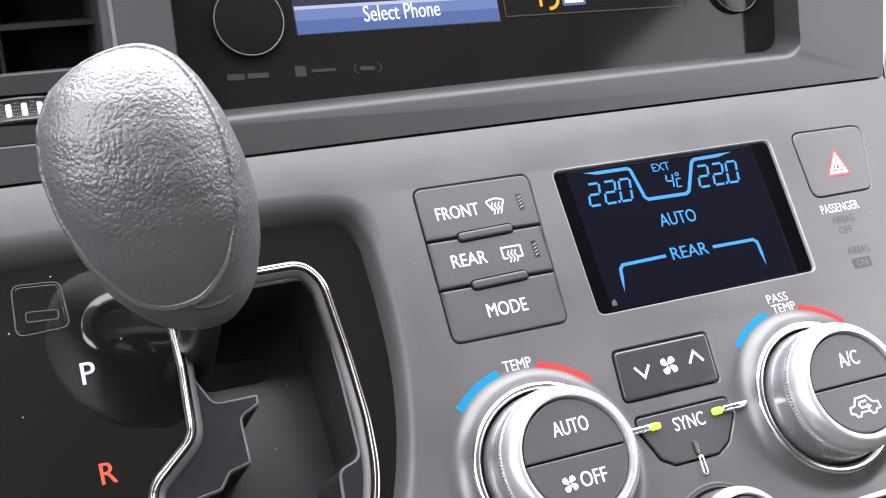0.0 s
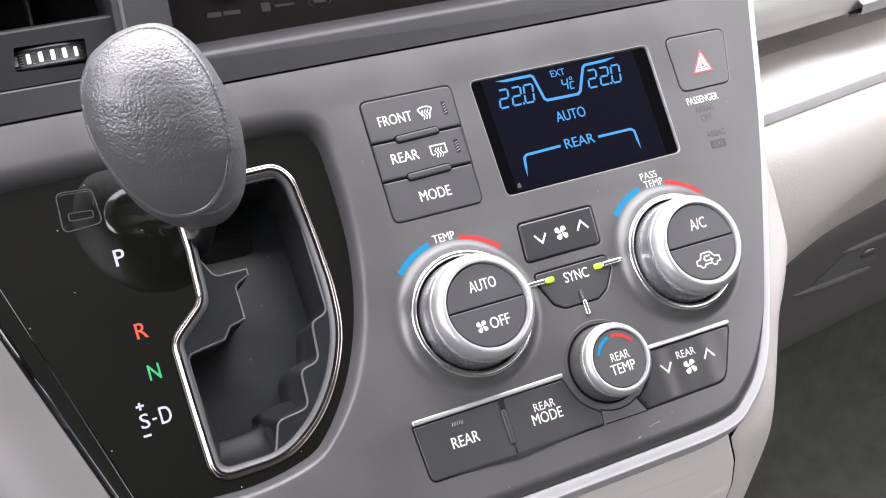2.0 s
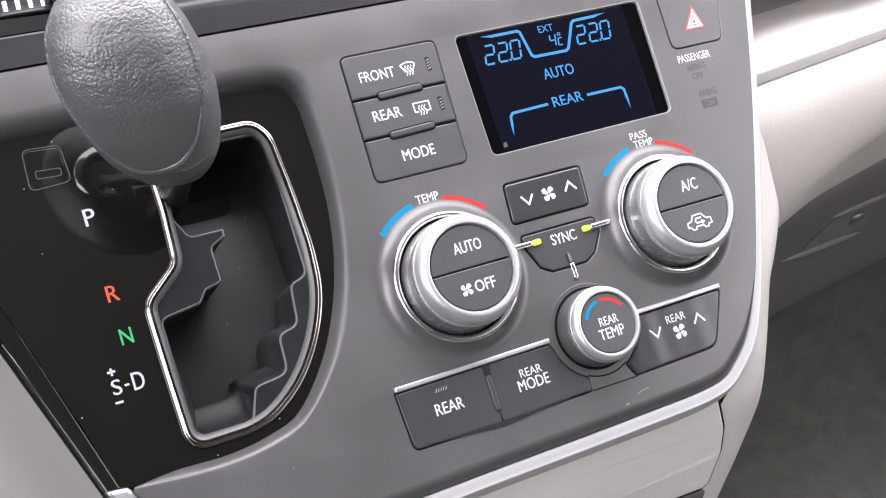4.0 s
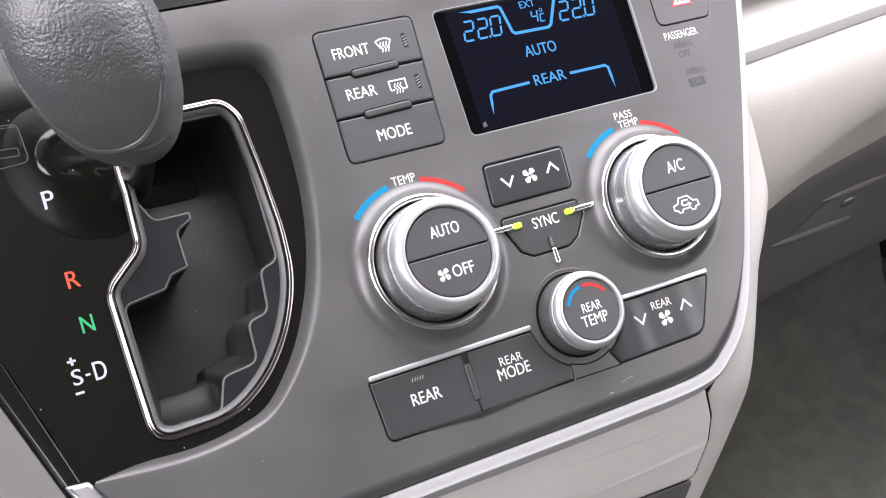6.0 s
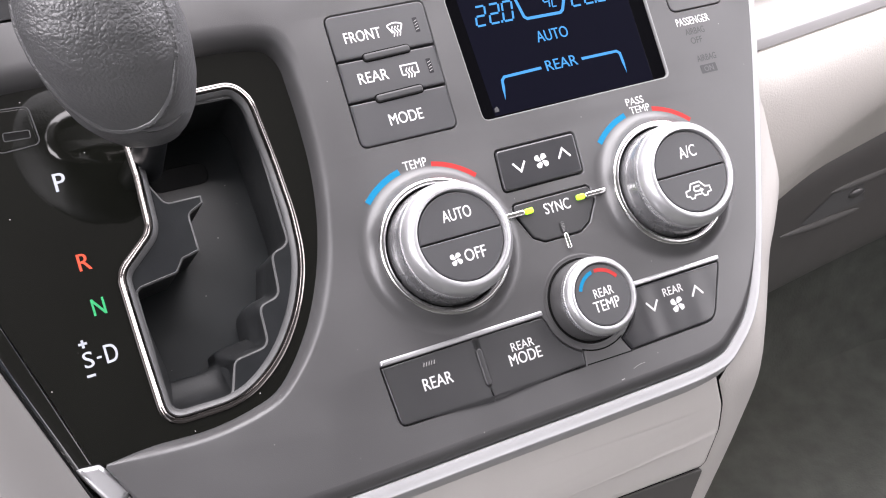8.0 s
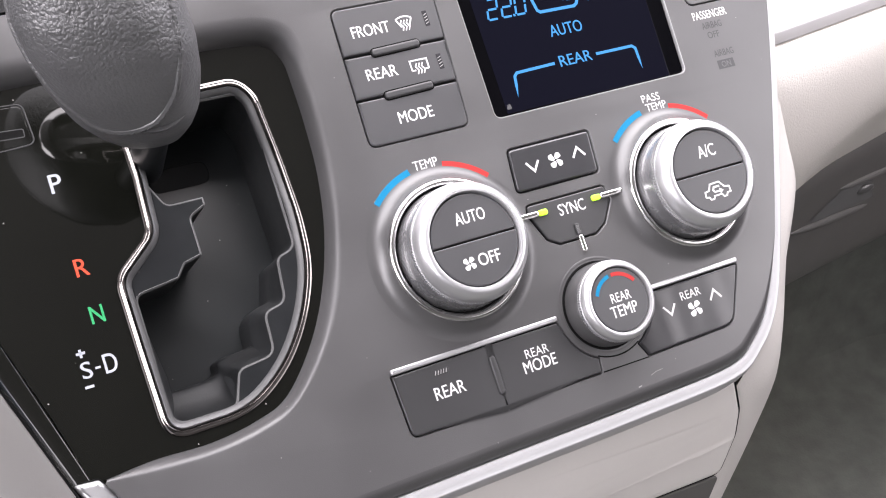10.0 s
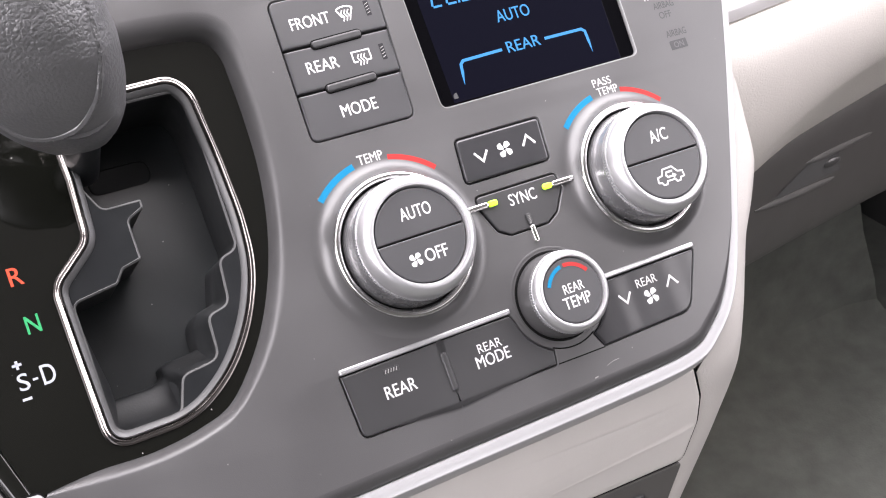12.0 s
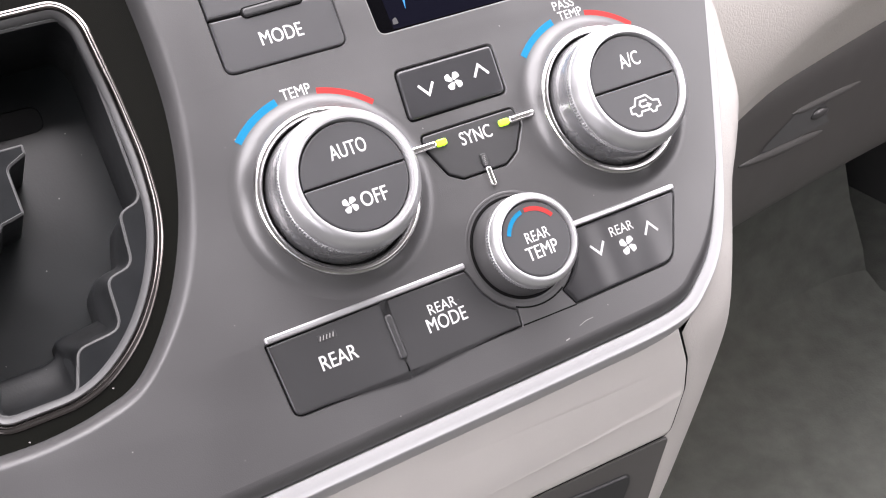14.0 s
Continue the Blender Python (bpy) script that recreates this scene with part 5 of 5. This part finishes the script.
BODY = rounded([(-18.5, -10.6), (6.4, -10.5), (6.2, -14), (5.4, -18), (3.0, -26), (2.0, -56, 0), (-18.5, -56, 0)], 0.5, 8)
part("body", slab(BODY, -30, 7.36, 0.4, steps=4), CHEEK, lower, "finely grained light greige console body")
DRAWER = rounded([(-17, -11.0, 0.2), (7.35, -10.7, 0.3), (7.92, -12.6, 1.4), (7.92, -14.0, 1.2), (7.32, -15.95, 0.5), (0, -15.7, 3), (-17, -15.2, 0.3)], 0.4)
part("gap_rim", slab(inset(DRAWER, -0.09), 7.0, 7.47, 0.01), GAP, lower, "dark joint round the drawer")
bm = slab(DRAWER, 7.0, 7.62, 0.25, steps=4)
for k in range(10):
    bmesh.ops.bisect_plane(bm, geom=bm.verts[:] + bm.edges[:] + bm.faces[:], plane_co=(0, 0, -11.4 - 0.45 * k), plane_no=(0, 0, 1))
for q in bm.verts:
    q.co.y -= 0.17 * math.sin(math.pi * max(0, min(1, (q.co.z + 16.2) / 5.3))) ** 2 * min(1, max(0, (8.1 - q.co.x) / 3))
part("drawer", bm, BEIGE_SMOOTH, lower, "smooth greige drawer front")
PK = rounded([(-17, -15.4, 0.2), (0, -15.8, 3), (7.35, -16.15, 0.2), (6.95, -17.4, 1), (6.2, -20.0, 1), (4.6, -25, 1), (0, -40, 0.3), (-17, -40, 0.3)], 0.3)
part("pocket", slab(PK, 7.0, 7.50, 0.05), LOWER, lower, "dark grey pocket panel")
part("pocket_lid", slab(rounded([(-15, -16.4), (0, -16.5), (5.5, -17.0), (5.0, -18.6), (2, -23), (-15, -23)], 0.4), 7.3, 7.64, 0.1), GREY_DARK, lower, "dark pocket lid")
# side cheek behind the silver edge, flaring out into the pad and running down beside the drawer
bm = bmesh.new()
to_dash = (DASH.inverted() @ FACE).to_3x3()
inner = [p for p in EDGE_R if p.x > 8.2 and p.y < 7.0]
outer = smooth_line([to_dash @ Vector(q) for q in ((16.6, 3.4, 4.0), (16.9, 4.0, 1.0), (17.0, 4.2, -2.0), (16.6, 3.9, -4.0), (15.9, 3.3, -5.5), (15.14, 3.0, -6.51), (14.42, 3.0, -7.61), (13.73, 3.0, -8.56), (13.09, 3.0, -9.8), (12.15, 2.8, -11.4), (11.6, 3.2, -13.0))], 6)
pairs = []
for k, p in enumerate(inner):
    a, b = inner[max(k - 1, 0)], inner[min(k + 1, len(inner) - 1)]
    t = (b - a).normalized()
    s = k / (len(inner) - 1) * (len(outer) - 1)
    pairs.append((to_dash @ Vector((p.x - t.y * 0.80, 1.0, p.y + t.x * 0.80)), outer[int(s)].lerp(outer[min(int(s) + 1, len(outer) - 1)], s - int(s)), 0.25))
down_in = smooth_line([pairs[-1][0], Vector((8.2, -7.28, -10.7)), Vector((7.5, -7.34, -11.8)), Vector((7.35, -7.34, -13.2)), Vector((7.2, -7.34, -14.6)), Vector((6.85, -7.34, -15.8)), Vector((6.5, -7.34, -17.0)), Vector((5.9, -7.34, -19.0)), Vector((4.4, -7.34, -23.5)), Vector((2.0, -7.34, -36))], 4)
down_out = smooth_line([pairs[-1][1], Vector((11.46, -6.0, -13.2)), Vector((11.15, -6.03, -14.4)), Vector((10.72, -6.05, -15.5)), Vector((10.32, -6.07, -16.5)), Vector((9.92, -6.08, -17.5)), Vector((9.52, -6.08, -18.5)), Vector((8.75, -6.08, -20.4)), Vector((7.0, -6.08, -24.6)), Vector((4.0, -6.08, -36))], 4)
pairs += [(a, b, 0.25 - 0.25 * min(1, k / 6)) for k, (a, b) in enumerate(zip(down_in, down_out)) if k]
rws = []
for i0, e, flat in pairs:
    d = e - i0
    seam = i0 + Vector((0.75, -0.06, d.z * 0.2)) * (1 - flat / 0.25) + d * (0.2 * flat / 0.25)
    bulge = Vector((0, -0.15, 0.08))
    rws.append([bm.verts.new(q) for q in (i0, seam, seam.lerp(e, 0.33) + bulge, seam.lerp(e, 0.66) + bulge, seam.lerp(e, 0.90) + bulge * 0.5, e + Vector((0.05, 0.15, 0)), e + Vector((0.02, 0.5, 0)), e + Vector((0, 9, 0)))])
for a, b in zip(rws, rws[1:]):
    bridge(bm, a, b, closed=False)
part("cheek", bm, CHEEK, lower, "finely grained side cheek of the console")

# ---- driver side panel beside the gear plate ----
knee = thing("driver_lower_panel", FACE, "smooth mid grey driver-side lower dashboard panel", "dashboard panel")
bm = bmesh.new()
rows = []
for k in range(31):
    v = 6.0 - 30 * k / 30
    u = -20.44 - 0.336 * (v + 4.23) + 0.012 * max(0, -v - 9) ** 2
    rows.append([bm.verts.new((u + o, -w, v + 0.3 * o)) for o, w in ((0.06, -1.6), (0.05, -0.12), (0.03, -0.04), (0.0, 0.0), (-0.08, 0.02), (-0.5, 0.05), (-1.1, 0.04), (-1.9, -0.10), (-2.8, -0.45), (-3.8, -1.15), (-4.8, -2.3), (-6.2, -4.6), (-8.5, -9.5), (-12, -18))])
for a, b in zip(rows, rows[1:]):
    bridge(bm, a, b, closed=False)
part("panel", bm, PANEL_GREY, knee)
part("joint", tube([(-20.36 - 0.336 * (v + 4.23) + 0.012 * max(0, -v - 9) ** 2, 0.10, v) for v in (6.0 - k for k in range(30))], 0.05, 6), GAP, knee, "fine dark joint along the panel's edge")

# carpeted toe board under the glove box, rising in a soft bend from the floor
bm = bmesh.new()
rows = []
for y, z in ((16, -56.6), (20, -55.75), (25, -55.5), (29, -54.9), (31.5, -53.2), (32.8, -50), (33.2, -44), (32.6, -36), (31, -28), (29, -21)):
    xr = 62 + (-35 - z) * 0.40
    rows.append([bm.verts.new((x, y + 0.5 * math.sin(x * 0.21 + z * 0.1) - 0.12 * (x - 45) * max(0, min(1, (z + 56) / 6)), 62 + z + 0.25 * math.sin(x * 0.33))) for x in (5, 15, 25, 33, 40, 46, 52, xr - 4, xr - 1, xr)])
for p, q in zip(rows, rows[1:]):
    bridge(bm, p, q, closed=False)
tagged(part("toe_board", bm, CARPET, None), "dark grey carpeted toe board", "carpet", kind="structure")
tagged(part("dash_core", box(-82, 82, 26, 70, 30, 78, 1.0), DARKTRIM, None), "dark body of the dashboard", "dashboard", kind="structure")
# An unseen slab, added so that windscreen light cannot leak behind the console.
tagged(part("dash_light_stop", box(-84, 84, 11, 70, 77.5, 80, 0.8), DARKTRIM, None), "unseen dark dashboard slab added to stop windscreen light leaking behind", "dashboard", kind="structure")
# An unseen box, raised to keep windscreen light off the console's left side.
tagged(part("driver_shade_box", box(-84, -27.5, -3, 30, 36, 93, 1.5), GREY_DARK, None), "unseen dark grey box added to shade the console's driver side", "dashboard", kind="structure")
